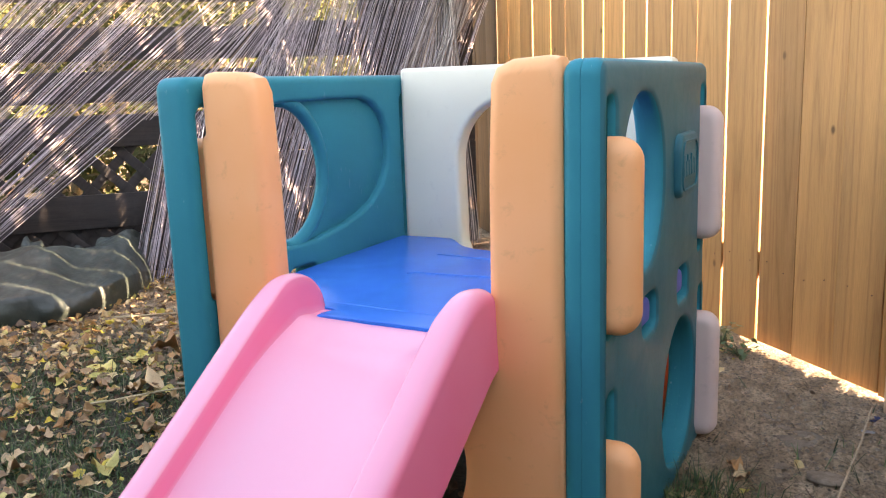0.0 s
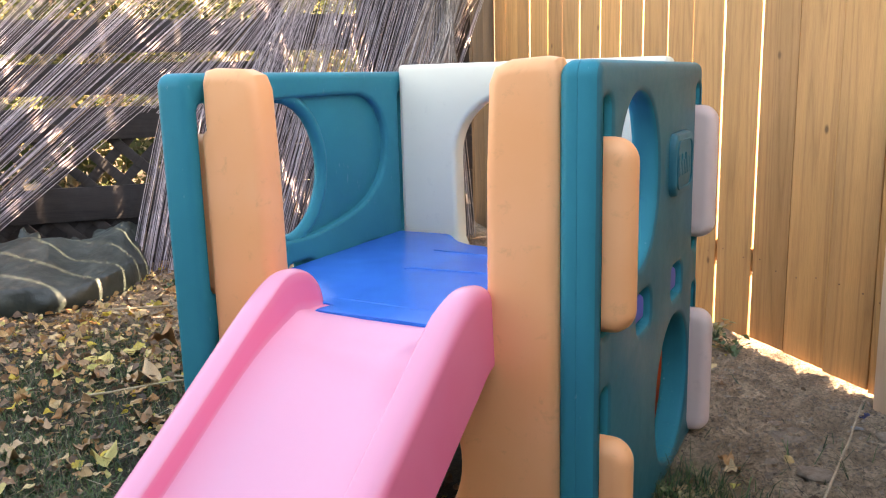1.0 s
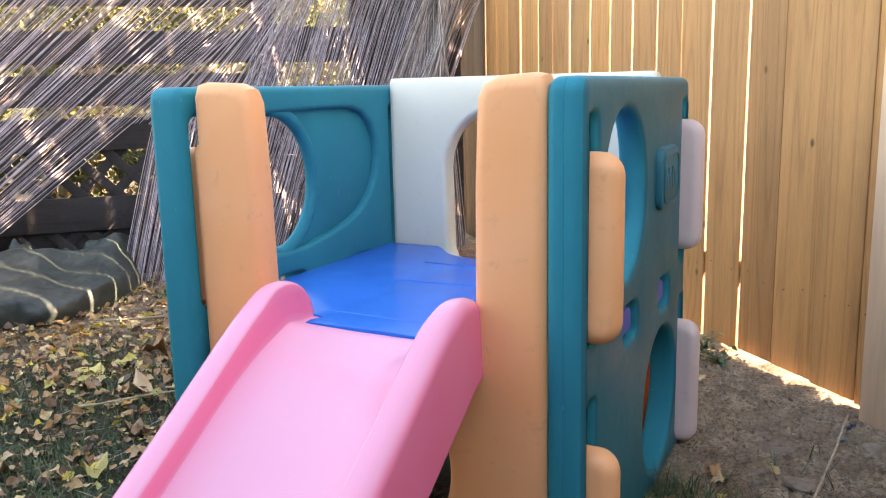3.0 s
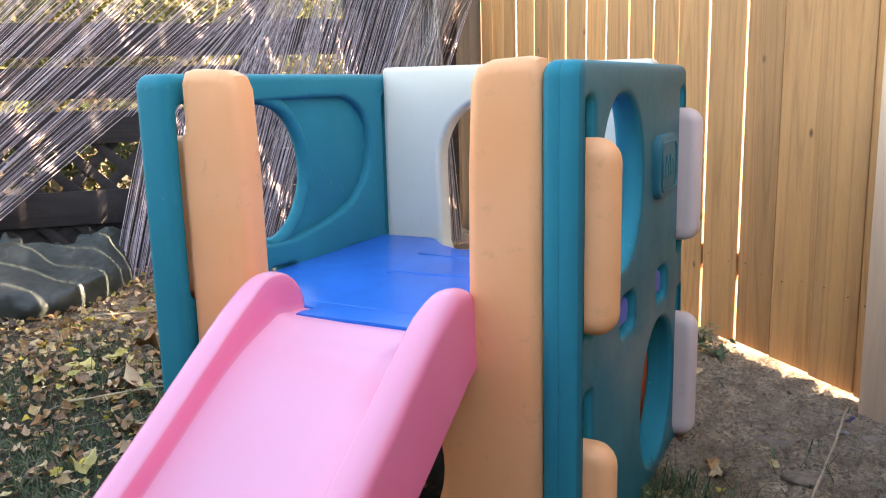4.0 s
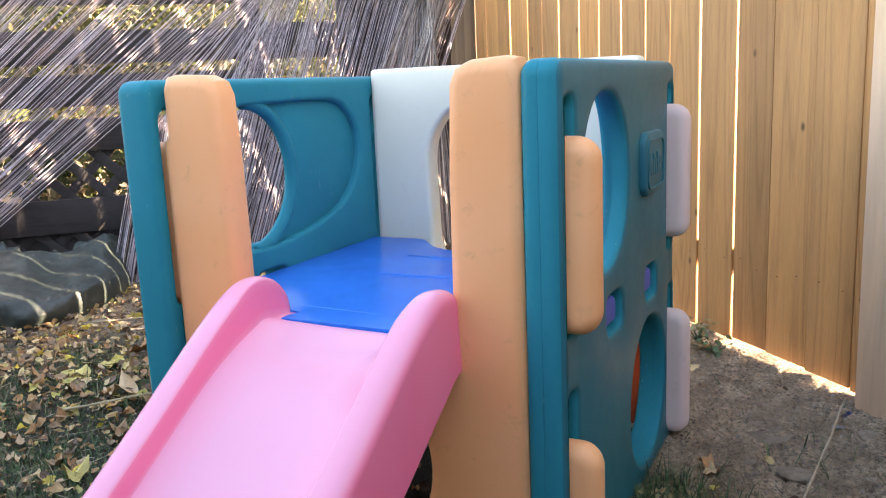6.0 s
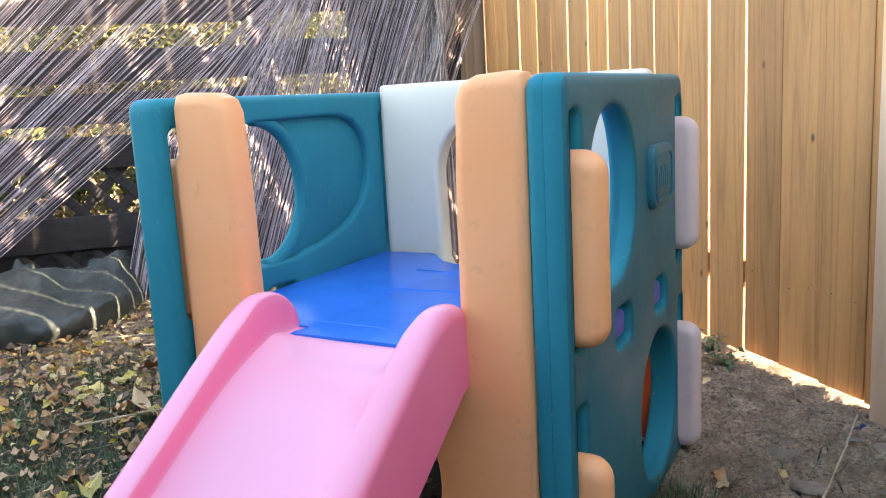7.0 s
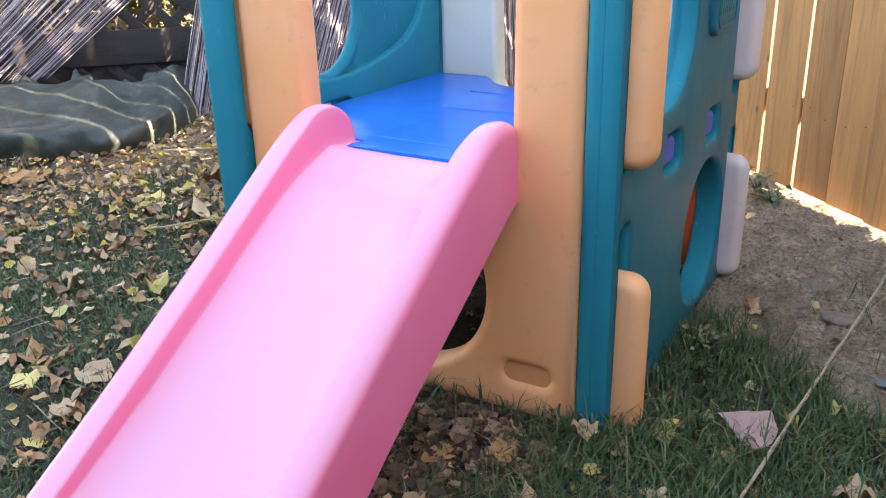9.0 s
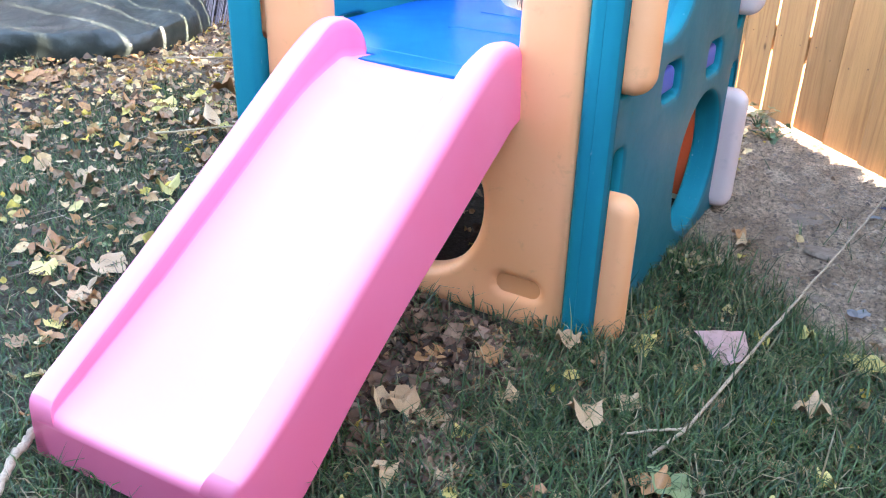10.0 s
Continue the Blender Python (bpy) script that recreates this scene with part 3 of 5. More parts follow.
# ---- tarp heap ----
def ridged(x, y, seed):
    return 1 - abs(2 * noise.noise(Vector((x, y, seed))))


def build_tarp():
    bm = bmesh.new()
    nu, nv = 130, 60
    foot = [(-3.75, 0.10), (-3.45, 0.42), (-3.12, 0.70), (-2.90, 0.91), (-2.78, 1.05), (-2.72, 1.22), (-2.74, 1.45), (-2.84, 1.66), (-2.97, 1.84)]
    line = catmull(foot, 8)
    back = Vector((-0.70, 0.71))
    # height of the cover from its front fold to its far edge
    shape = [(0.0, -0.01), (-0.012, 0.06), (0.0, 0.125), (0.02, 0.146), (0.08, 0.168), (0.2, 0.20), (0.33, 0.25), (0.46, 0.30), (0.54, 0.30), (0.58, 0.2), (0.6, 0.05), (0.6, -0.01)]
    prof = catmull(shape, 5)
    rows = []
    for i in range(nu + 1):
        u = i / nu
        k = u * (len(line) - 1)
        p, q = line[int(k)], line[min(len(line) - 1, int(k) + 1)]
        c = Vector(p).lerp(Vector(q), k - int(k))
        low = min(1.0, (1 - u) * 5 + 0.35) * (0.86 + 0.22 * noise.noise(Vector((u * 6, 1.5, 2))))
        row = []
        for j in range(nv + 1):
            t = j / nv * (len(prof) - 1)
            a0, b0 = prof[int(t)], prof[min(len(prof) - 1, int(t) + 1)]
            d, z = a0 + (b0 - a0) * (t - int(t))
            loose = 0.35 + 0.9 * max(0.0, 0.62 - u) + 0.5 * (d > 0.3)
            fold = 0.022 * loose * (ridged(u * 6 + d * 3, d * 4 - u * 3, 3.0) - 0.6) + 0.006 * (ridged(u * 20 - d * 9, d * 10 + u * 6, 8.0) - 0.55) + 0.003 * noise.noise(Vector((u * 50, d * 25, 1)))
            zz = z * low + (fold if z > 0.03 else 0.0)
            out = 0.04 * noise.noise(Vector((u * 9, z * 5, 7))) + 0.006 * (ridged(u * 18, z * 9, 5.0) - 0.5)
            pos = c + back * (d + out)
            row.append(bm.verts.new((pos.x, pos.y, max(-0.012, zz))))
        rows.append(row)
    for r0, r1 in zip(rows, rows[1:]):
        for j in range(nv):
            bm.faces.new((r0[j], r0[j + 1], r1[j + 1], r1[j]))
    bm.faces.new(rows[0][::-1])
    bm.faces.new(rows[-1])
    bmesh.ops.recalc_face_normals(bm, faces=bm.faces)
    tarp = tagged(part("tarp", bm, TARP, smooth=45), "dark green crumpled tarp heaped at the foot of the slatted fence", "tarp")
    # loose folds bunched up behind the heap
    for k, (s, off, size, lean) in enumerate(((-2.26, 0.30, (0.16, 0.07, 0.27), -8), (-2.72, 0.40, (0.12, 0.09, 0.29), 12), (-2.90, 0.46, (0.13, 0.10, 0.26), -10), (-2.50, 0.34, (0.13, 0.07, 0.22), 5))):
        fb = bmesh.new()
        bmesh.ops.create_icosphere(fb, subdivisions=4, radius=1)
        for v in fb.verts:
            p = v.co * 1.0
            v.co *= 1 + 0.35 * (ridged(p.x * 1.4 + k * 3, p.y * 1.4 + p.z * 1.1, k + 0.5) - 0.6) + 0.12 * (ridged(p.x * 3 - p.z, p.y * 3 + k, 4.5) - 0.5)
            v.co.z = max(v.co.z, 0.0)
        fb.transform(Matrix.Translation(wall_point(s, off, -0.01)) @ Matrix.Rotation(WA, 4, "Z") @ Matrix.Rotation(radians(lean), 4, "Y") @ Matrix.Diagonal((*size, 1)))
        part("fold", fb, TARP, tarp, smooth=30)


build_tarp()

# ---- the plastic climber ----
GX0, GX1, GY1, GH = -0.945, 0.0, 0.912, 0.99
GYM = empty("climbing_cube", ((GX0 + GX1) / 2, GY1 / 2, 0), "toddler climbing cube of interlocking teal, peach and white plastic panels", "climber")
HOLE_UP, HOLE_LOW = (0.292, 0.755, 0.163), (0.662, 0.205, 0.181)
TAB_ROWS = ((0.521, 0.862), (-0.015, 0.322))


def side_holes(front=0.030, wide=0.0):
    holes = [ellipse(HOLE_UP[0], HOLE_UP[1], HOLE_UP[2] + wide, HOLE_UP[2] + 0.011 + wide, 56, 2.1), ellipse(*HOLE_LOW[:2], HOLE_LOW[2], HOLE_LOW[2], 56, 2.1)]
    for y, up, low in ((front, 0.927, 0.408), (0.852, 0.935, 0.415)):
        holes += [rounded(y, 0.513, y + 0.056, up, 0.022), rounded(y + 0.02 * (y > 0.5), 0.03, y + 0.056 + 0.012 * (y > 0.5), low, 0.018)]
    for y, z in ((0.345, 0.482), (0.675, 0.472)):
        holes.append(rounded(y - 0.062, z - 0.041, y + 0.062, z + 0.041, (0.036, 0.02, 0.036, 0.02)))
    return holes


# plate space (u, v, w) to the world: u along y, v up, w along x
TO_SIDE = Matrix(((0, 0, 1, 0), (1, 0, 0, 0), (0, 1, 0, 0), (0, 0, 0, 1)))
# u along x, v up, w along y
TO_FRONT = Matrix(((1, 0, 0, 0), (0, 0, 1, 0), (0, 1, 0, 0), (0, 0, 0, 1)))


def build_side_panels():
    outline = [(y + 0.012 * (1 - z) if y > 0.5 else y, z) for y, z in rounded(0.0, -0.022, GY1 + 0.02, GH, (0.02, 0.02, 0.03, 0.03), 6)]

    def sunken_field(cy, cz, r):
        out = []
        for i in range(25):
            t = radians(90 + 180 * i / 24)
            out.append((cy + (r + 0.004) * math.cos(t), cz + (r + 0.008) * math.sin(t)))
        return out + [(0.40, 0.583), (0.52, 0.60), (0.60, 0.62), (0.66, 0.645), (0.71, 0.685), (0.74, 0.735), (0.752, 0.79), (0.745, 0.84), (0.72, 0.885), (0.68, 0.915), (0.63, 0.930), (0.50, 0.931)]

    cy, cz, r = HOLE_UP
    right = part("side_panel", plate(outline, side_holes(), edge_profile(0.037, 0.0014, 4, 0, 0.020), Matrix.Translation((-0.037, 0, 0)) @ TO_SIDE, edge_profile(0.037, 0.0001, 4, 0, 0.015)), TEAL_SHADED, GYM,
                 "weathered teal plastic panel with round holes and slots, outer face toned darker like shade")
    # Shading by facing: outward faces keep the dull teal, rims get the bright one.
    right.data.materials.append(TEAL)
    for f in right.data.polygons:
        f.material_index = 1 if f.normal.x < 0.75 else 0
    part("inner_shell", plate(outline, side_holes(wide=0.036), edge_profile(0.034, 0.022, 5, 0, 0.0014), Matrix.Translation((-0.071, 0, 0)) @ TO_SIDE, edge_profile(0.034, 0.014, 4, 0, 0.0001)), TEAL, right)
    left_outline = rounded(-0.022, -0.022, GY1, GH, (0.02, 0.02, 0.03, 0.03), 6)
    field = [(y if y < 0.4 else 0.4 + (y - 0.4) * 1.08, z) for y, z in sunken_field(cy, cz, r)]
    rest = side_holes(0.012)[1:]
    rest[1] = rounded(0.012, 0.513, 0.125, 0.927, 0.022)
    left = part("side_panel", plate(left_outline, [field] + rest, edge_profile(0.0858, 0.019, 6), Matrix.Translation((GX0, 0, 0)) @ TO_SIDE, edge_profile(0.0858, 0.012, 5)), TEAL, GYM,
                "teal plastic panel with a round window and a sunken field")
    web = inset(clean(field), -0.012)
    part("web", plate(web, [ellipse(cy, cz, r + 0.014, r + 0.016, 56)], edge_profile(0.010, 0.003, 2), Matrix.Translation((-0.890, 0, 0)) @ TO_SIDE), TEAL, left)
    # rolled rim between window and sunken field
    bm = bmesh.new()
    pts = []
    for i in range(29):
        t = radians(-88 + 176 * i / 28)
        pts.append((-0.882, cy + (r + 0.017) * math.cos(t), cz + (r + 0.017) * math.sin(t)))
    tube(bm, pts, 0.017, 14)
    part("rim", bm, TEAL, left)
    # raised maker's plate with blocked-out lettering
    badge = part("badge", plate(rounded(0.545, 0.688, 0.742, 0.832, 0.036, 8), [], [(0, 0), (0, 0.006), (0.001, 0.012), (0.003, 0.016), (0.006, 0.018)], Matrix.Translation((-0.003, 0, 0)) @ TO_SIDE), TEAL_SHADED, right,
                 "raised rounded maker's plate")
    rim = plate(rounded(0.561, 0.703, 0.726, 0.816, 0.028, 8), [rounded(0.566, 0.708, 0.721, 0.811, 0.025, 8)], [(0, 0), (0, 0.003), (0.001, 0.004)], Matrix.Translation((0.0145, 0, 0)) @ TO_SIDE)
    part("badge_rim", rim, TEAL_SHADED, badge)
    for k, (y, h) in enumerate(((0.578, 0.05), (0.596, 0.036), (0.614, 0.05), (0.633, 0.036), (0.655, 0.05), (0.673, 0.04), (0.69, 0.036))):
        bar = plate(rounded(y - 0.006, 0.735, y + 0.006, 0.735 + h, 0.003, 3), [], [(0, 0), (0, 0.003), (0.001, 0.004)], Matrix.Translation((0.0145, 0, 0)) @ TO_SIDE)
        part("letter_bar", bar, TEAL_SHADED, badge)
    return left, right


LEFT_PANEL, RIGHT_PANEL = build_side_panels()


def tab(y0, y1, z0, z1, x_in, x_out, material, parent, label, back=False):
    """A moulded lug that pokes through a side panel's slot."""
    w = abs(x_out - x_in)
    outline = rounded(0, z0, w, z1, (0.004, 0.042, 0.042, 0.004), 8)
    prof = edge_profile(y1 - y0, 0.029, 6)
    m = Matrix.Translation((min(x_in, x_out) if x_out > x_in else x_in, y0, 0)) @ (TO_FRONT if x_out > x_in else Matrix.Diagonal((-1, 1, 1, 1)) @ TO_FRONT)
    part("tab", plate(outline, [], prof, m), material, parent, label)


def build_front_panel():
    y0, t = 0.004, 0.075
    L, R = -0.838, -0.0675
    # outline: two columns, a low sill between them
    c = (L + R) / 2
    o = [(L, -0.02), (R, -0.02)]
    o += [(R, GH - 0.02), (R - 0.010, GH + 0.004), (R - 0.03, GH + 0.008), (R - 0.095, GH + 0.004), (R - 0.124, GH - 0.008), (R - 0.136, GH - 0.035)]
    o += [(R - 0.143, 0.80), (R - 0.146, 0.56), (R - 0.149, 0.52), (R - 0.155, 0.50)]
    o += [(2 * c - x, z) for x, z in [(R - 0.155, 0.50), (R - 0.149, 0.52), (R - 0.146, 0.56), (R - 0.143, 0.80), (R - 0.136, GH - 0.035), (R - 0.124, GH - 0.008), (R - 0.095, GH + 0.004), (R - 0.03, GH + 0.008), (R - 0.010, GH + 0.004), (R, GH - 0.02)]]
    # the column beside the left panel is cut back above its locking tab
    o = [(x - 0.010, z) if x < -0.80 and z > 0.9 else (x - 0.022, z) if x < -0.80 else (x, z) for x, z in o] + [(L - 0.010, 0.874), (L - 0.022, 0.864)]
    hole = ellipse(c, 0.238, 0.180, 0.188, 56, 2.05)
    oval = rounded(-0.223, 0.062, -0.129, 0.094, 0.0158, 8)
    m = Matrix.Translation((0, y0, 0)) @ TO_FRONT
    p = part("front_panel", plate(o, [hole, oval], edge_profile(t, 0.026, 6), m), PEACH, GYM, "peach plastic front panel with a round crawl hole")
    part("oval_recess", plate(rounded(-0.232, 0.053, -0.120, 0.103, 0.024, 8), [], [(0, 0), (0, 0.05)], Matrix.Translation((0, y0 + 0.010, 0)) @ TO_FRONT), PEACH_SHADED, p, "sunken oval in the plastic, toned darker for shade")
    for z0, z1 in TAB_ROWS:
        tab(0.024, 0.086, z0, z1, -0.12, 0.053, PEACH, p, "peach plastic locking tab")
        tab(0.022, 0.080, z0 - 0.02, z1, -0.785, -0.950, PEACH, p, "peach plastic locking tab")


build_front_panel()


def build_back_panel():
    y0, t = GY1 - 0.062, 0.07
    L, R = -0.858, -0.0675
    c = (L + R) / 2
    hole = []
    for i in range(33):
        a = radians(180 * i / 32)
        hole.append((c + 0.215 * math.cos(a), 0.735 + 0.195 * math.copysign(abs(math.sin(a)) ** 0.9, 1)))
    hole += [(c - 0.212, 0.60), (c - 0.21, 0.50), (c - 0.20, 0.475), (c - 0.17, 0.465), (c + 0.17, 0.465), (c + 0.20, 0.475), (c + 0.21, 0.50), (c + 0.212, 0.60)]
    o = rounded(L, 0.01, R, 1.008, (0.01, 0.01, 0.02, 0.012), 6)
    p = part("back_panel", plate(o, [hole], edge_profile(t, 0.014, 4), Matrix.Translation((0, y0, 0)) @ TO_FRONT), WHITE, GYM, "white plastic back panel with an arched opening")
    part("lower_field", plate(rounded(-0.235, 0.03, R - 0.001, 0.45, 0.01), [], edge_profile(0.01, 0.004, 2), Matrix.Translation((0, y0 - 0.006, 0)) @ TO_FRONT), RED, p, "unfaded red-orange lower field")
    for z0, z1, y in ((0.545, 0.884, 0.848), (0.0, 0.346, 0.874)):
        tab(y, y + 0.06, z0, z1, -0.075, 0.052, ROSE_WHITE, p, "pale rose-white plastic locking tab")


build_back_panel()


def build_deck():
    L, R, T = -0.858, -0.072, 0.519
    c = (L + R) / 2
    o = [(L, 0.075), (-0.66, 0.05), (-0.600, 0.046), (-0.562, 0.040), (-0.576, 0.006), (-0.574, -0.0125), (-0.50, -0.011), (-0.40, -0.013), (-0.317, -0.020), (-0.29, -0.022), (-0.24, 0.01), (-0.22, 0.075), (R, 0.06), (R, 0.69)]
    o += [(-0.50, 0.69), (-0.56, 0.70), (-0.61, 0.73), (-0.64, 0.765), (-0.665, 0.80), (-0.69, 0.825), (-0.72, 0.832), (L, 0.832)]
    deck = part("deck", plate(o, [], edge_profile(0.05, 0.0025, 3), Matrix.Translation((0, 0, T - 0.05))), BLUE, GYM, "blue plastic floor deck with moulded steps")
    # shallow moulded ribs across the deck
    for pts, w in ((((-0.585, 0.372), (-0.565, 0.392), (-0.50, 0.388), (-0.38, 0.396), (-0.10, 0.40)), 0.006), (((-0.62, 0.60), (-0.48, 0.585), (-0.10, 0.58)), 0.005), (((-0.78, 0.11), (-0.60, 0.085), (-0.30, 0.06)), 0.004)):
        bm = bmesh.new()
        tube(bm, [(x, y, T - 0.003) for x, y in pts], w, 8)
        part("deck_rib", bm, BLUE, deck)
    for y, z in ((0.345, 0.482), (0.675, 0.472)):
        outline = rounded(y - 0.047, z - 0.028, y + 0.047, z + 0.028, (0.024, 0.012, 0.024, 0.012))
        part("deck_tab", plate(outline, [], edge_profile(0.098, 0.008, 3), Matrix.Translation((-0.11, 0, 0)) @ TO_SIDE), PURPLE, deck, "purple deck tab set in a slot")


build_deck()


# ---- slide ----
def build_slide():
    cx = -0.427
    # stations down the slide: y, floor, rail crown, lower edge of the side, half width, half width of the floor
    st = [(0.058, 0.506, 0.52, 0.471, 0.226, 0.126), (0.05, 0.5125, 0.55, 0.463, 0.228, 0.127), (0.03, 0.5155, 0.578, 0.458, 0.23, 0.129), (0.005, 0.5165, 0.595, 0.449, 0.232, 0.134),
          (-0.03, 0.51, 0.602, 0.438, 0.233, 0.14), (-0.07, 0.498, 0.598, 0.415, 0.234, 0.146), (-0.12, 0.486, 0.575, 0.385, 0.234, 0.15), (-0.18, 0.461, 0.538, 0.347, 0.234, 0.152),
          (-0.26, 0.418, 0.483, 0.298, 0.234, 0.154), (-0.34, 0.367, 0.428, 0.25, 0.234, 0.155), (-0.42, 0.315, 0.374, 0.2, 0.234, 0.156), (-0.5, 0.264, 0.32, 0.148, 0.234, 0.157),
          (-0.57, 0.218, 0.272, 0.099, 0.234, 0.158), (-0.64, 0.175, 0.225, 0.047, 0.234, 0.16), (-0.7, 0.14, 0.185, 0.006, 0.234, 0.163), (-0.75, 0.114, 0.152, 0.0, 0.233, 0.168),
          (-0.785, 0.098, 0.13, 0.0, 0.231, 0.172), (-0.806, 0.09, 0.116, 0.0, 0.227, 0.174)]
    rows = [tuple(r) for r in catmull(st, 3)]
    rows += [(-0.812, 0.0885, 0.110, 0.0, 0.224, 0.176), (-0.817, 0.085, 0.102, 0.0, 0.220, 0.172), (-0.820, 0.080, 0.092, 0.0, 0.216, 0.168), (-0.821, 0.076, 0.082, 0.0, 0.213, 0.165)]

    def half(row, side):
        """One half of a cross-section, from the foot of the outer side over the crown to the chute's middle."""
        y, zf, zc, zb, w, f = row
        rail = max(0.002, zc - zf)
        k = min(1.0, rail / 0.06)
        if side < 0:
            w -= 0.008
        ro = 0.027 * max(k, 0.35)
        ri = 0.008 * k
        sec = [(w + 0.003, zb), (w + 0.003, zb + 0.006), (w + 0.001, zb + (zc - zb) * 0.4), (w - 0.001, zb + (zc - zb) * 0.7)]
        for i in range(7):
            t = radians(90 * i / 6)
            sec.append((w - 0.002 - ro + ro * math.cos(t), zc - ro + ro * math.sin(t)))
        # broad crown, falling a little towards the chute, then rolled over
        broad = max(0.0, min(1.0, (-0.01 - y) / 0.11))
        xi = w - 0.040 - 0.014 * broad
        sec.append(((sec[-1][0] + xi) / 2, zc - 0.0006))
        for i in range(5):
            t = radians(76 * i / 4)
            sec.append((xi - ri * math.sin(t), zc - 0.002 * k - ri * (1 - math.cos(t))))
        # a short steep wall, then a wide hollow that runs out into the floor
        x0, z0 = sec[-1]
        zw = zf + min(0.020, 0.28 * rail) * max(0.0, min(1.0, -y / 0.05))
        for i in range(1, 5):
            sec.append((x0 - 0.010 * k * i / 4, z0 + (zw - z0) * i / 4))
        x1 = sec[-1][0]
        hollow = (0.046 + 0.026 * broad) * k + 0.01
        for i in range(1, 9):
            u = i / 8
            sec.append((x1 - hollow * u, zf + (zw - zf) * (1 - u) ** 1.7))
        sec += [(x1 - hollow - 0.02, zf - 0.001), (f * 0.22, zf - 0.003)]
        # Share of painted sky sheen per point: high on crown and floor.
        sky_tint = [0, 0, 0, 0.02, 0.05, 0.1, 0.25, 0.5, 0.7, 0.75, 0.75, 0.8, 0.8, 0.78, 0.72, 0.55, 0.2, 0, 0, 0, 0.55]
        sky_tint += [0.75, 0.8, 0.84, 0.88, 0.92, 0.95, 0.98, 1.0, 1.0, 1.0]
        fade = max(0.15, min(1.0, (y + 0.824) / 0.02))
        return [(x, z, k * fade) for (x, z), k in zip(sec, sky_tint)]

    sections = [(r[0], 0.06 * max(0.0, min(1.0, (-0.45 - r[0]) / 0.35)), half(r, 1), half(r, -1), r[1]) for r in rows]
    slide = empty("slide", (cx, -0.4, 0), "short pink plastic slide with raised rims hooked onto the climber", "slide")

    def strip(outline_of, name, label, material=PINK, rows=slice(None)):
        bm = bmesh.new()
        layer = bm.verts.layers.float.new("sky_tint")
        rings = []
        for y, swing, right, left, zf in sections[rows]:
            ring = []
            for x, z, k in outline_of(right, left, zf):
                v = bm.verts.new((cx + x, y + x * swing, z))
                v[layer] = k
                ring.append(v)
            rings.append(ring)
        for a, b in zip(rings, rings[1:]):
            n = len(a)
            for i in range(n):
                bm.faces.new((a[i], a[(i + 1) % n], b[(i + 1) % n], b[i]))
        bm.faces.new(rings[0])
        bm.faces.new(rings[-1][::-1])
        bmesh.ops.recalc_face_normals(bm, faces=bm.faces)
        part(name, bm, material, slide, label, smooth=55)

    cut = 5

    def side_of(a, sign):
        top, foot = a[cut - 1], a[0]
        return [(sign * x, z, k) for x, z, k in a[:cut] + [(top[0] - 0.02, top[1] - 0.001, 0), (top[0] - 0.02, foot[1] + 0.001, 0)]]

    strip(lambda a, c, zf: side_of(a, 1), "side_skirt", "upright pink outer side")
    strip(lambda a, c, zf: side_of(c, -1), "side_skirt", "upright pink outer side")

    def floor_of(a, c, zf):
        return a[cut - 1:] + [(0, zf - 0.003, a[-1][2])] + [(-x, z, k) for x, z, k in reversed(c[cut - 1:])] + [(-c[cut - 1][0], c[0][1] + 0.003, 0), (a[cut - 1][0], a[0][1] + 0.003, 0)]

    strip(floor_of, "chute", "smooth pink chute with broad rolled rims, sky sheen painted pale", PINK, slice(0, -4))
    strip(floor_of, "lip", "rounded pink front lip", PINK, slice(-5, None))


build_slide()


# ---- sticks ----
def stick(name, label, category, pts, r0, r1, material, seed, forks=()):
    rng = random.Random(seed)

    def run(points, a, b):
        out, rad = [], []
        for i in range(len(points) - 1):
            p, q = Vector(points[i]), Vector(points[i + 1])
            for k in range(6):
                f = k / 6
                out.append(p.lerp(q, f) + Vector((rng.gauss(0, .0007), rng.gauss(0, .0007), rng.gauss(0, .0006))))
        out.append(Vector(points[-1]))
        n = len(out)
        rad = [(a + (b - a) * i / (n - 1)) * (1 + 0.15 * math.sin(i * 1.9)) for i in range(n)]
        return out, rad

    bm = bmesh.new()
    tube(bm, *run(pts, r0, r1), sides=8)
    for f, a, b in forks:
        tube(bm, *run(f, a, b), sides=6)
    tagged(part(name, bm, material), label, category)


stick("fallen_branch", "long thin forked dry branch lying across grass and earth", "branch",
      [(0.424, 1.235, 0.014), (0.403, 0.965, 0.024), (0.359, 0.58, 0.032), (0.313, 0.185, 0.034), (0.268, -0.205, 0.030), (0.235, -0.295, 0.02)], 0.0032, 0.0036, PALE_TWIG, 2,
      [([(0.268, -0.205, 0.032), (0.225, -0.235, 0.030), (0.175, -0.272, 0.024)], 0.003, 0.002)])
stick("fallen_branch", "pale twisted dry branch beside the foot of the slide", "branch",
      [(-0.662, -0.80, 0.025), (-0.645, -0.828, 0.040), (-0.632, -0.851, 0.036), (-0.618, -0.879, 0.040), (-0.589, -0.919, 0.034), (-0.56, -0.955, 0.03), (-0.53, -1.0, 0.02)], 0.0085, 0.007, PALE_TWIG, 8)
for k, (a, b) in enumerate((((-1.62, 0.62, 0.02), (-1.10, 0.70, 0.02)), ((-1.75, 0.36, 0.02), (-1.45, 0.68, 0.03)), ((-2.5, 1.15, 0.02), (-1.6, 1.75, 0.03)))):
    m = [(a[i] + b[i]) / 2 + (0.02 if i == 0 else 0.008) for i in range(3)]
    stick("twig", "thin dry twig lying among fallen leaves", "twig", [a, m, b], 0.004, 0.0025, TWIG, 20 + k)


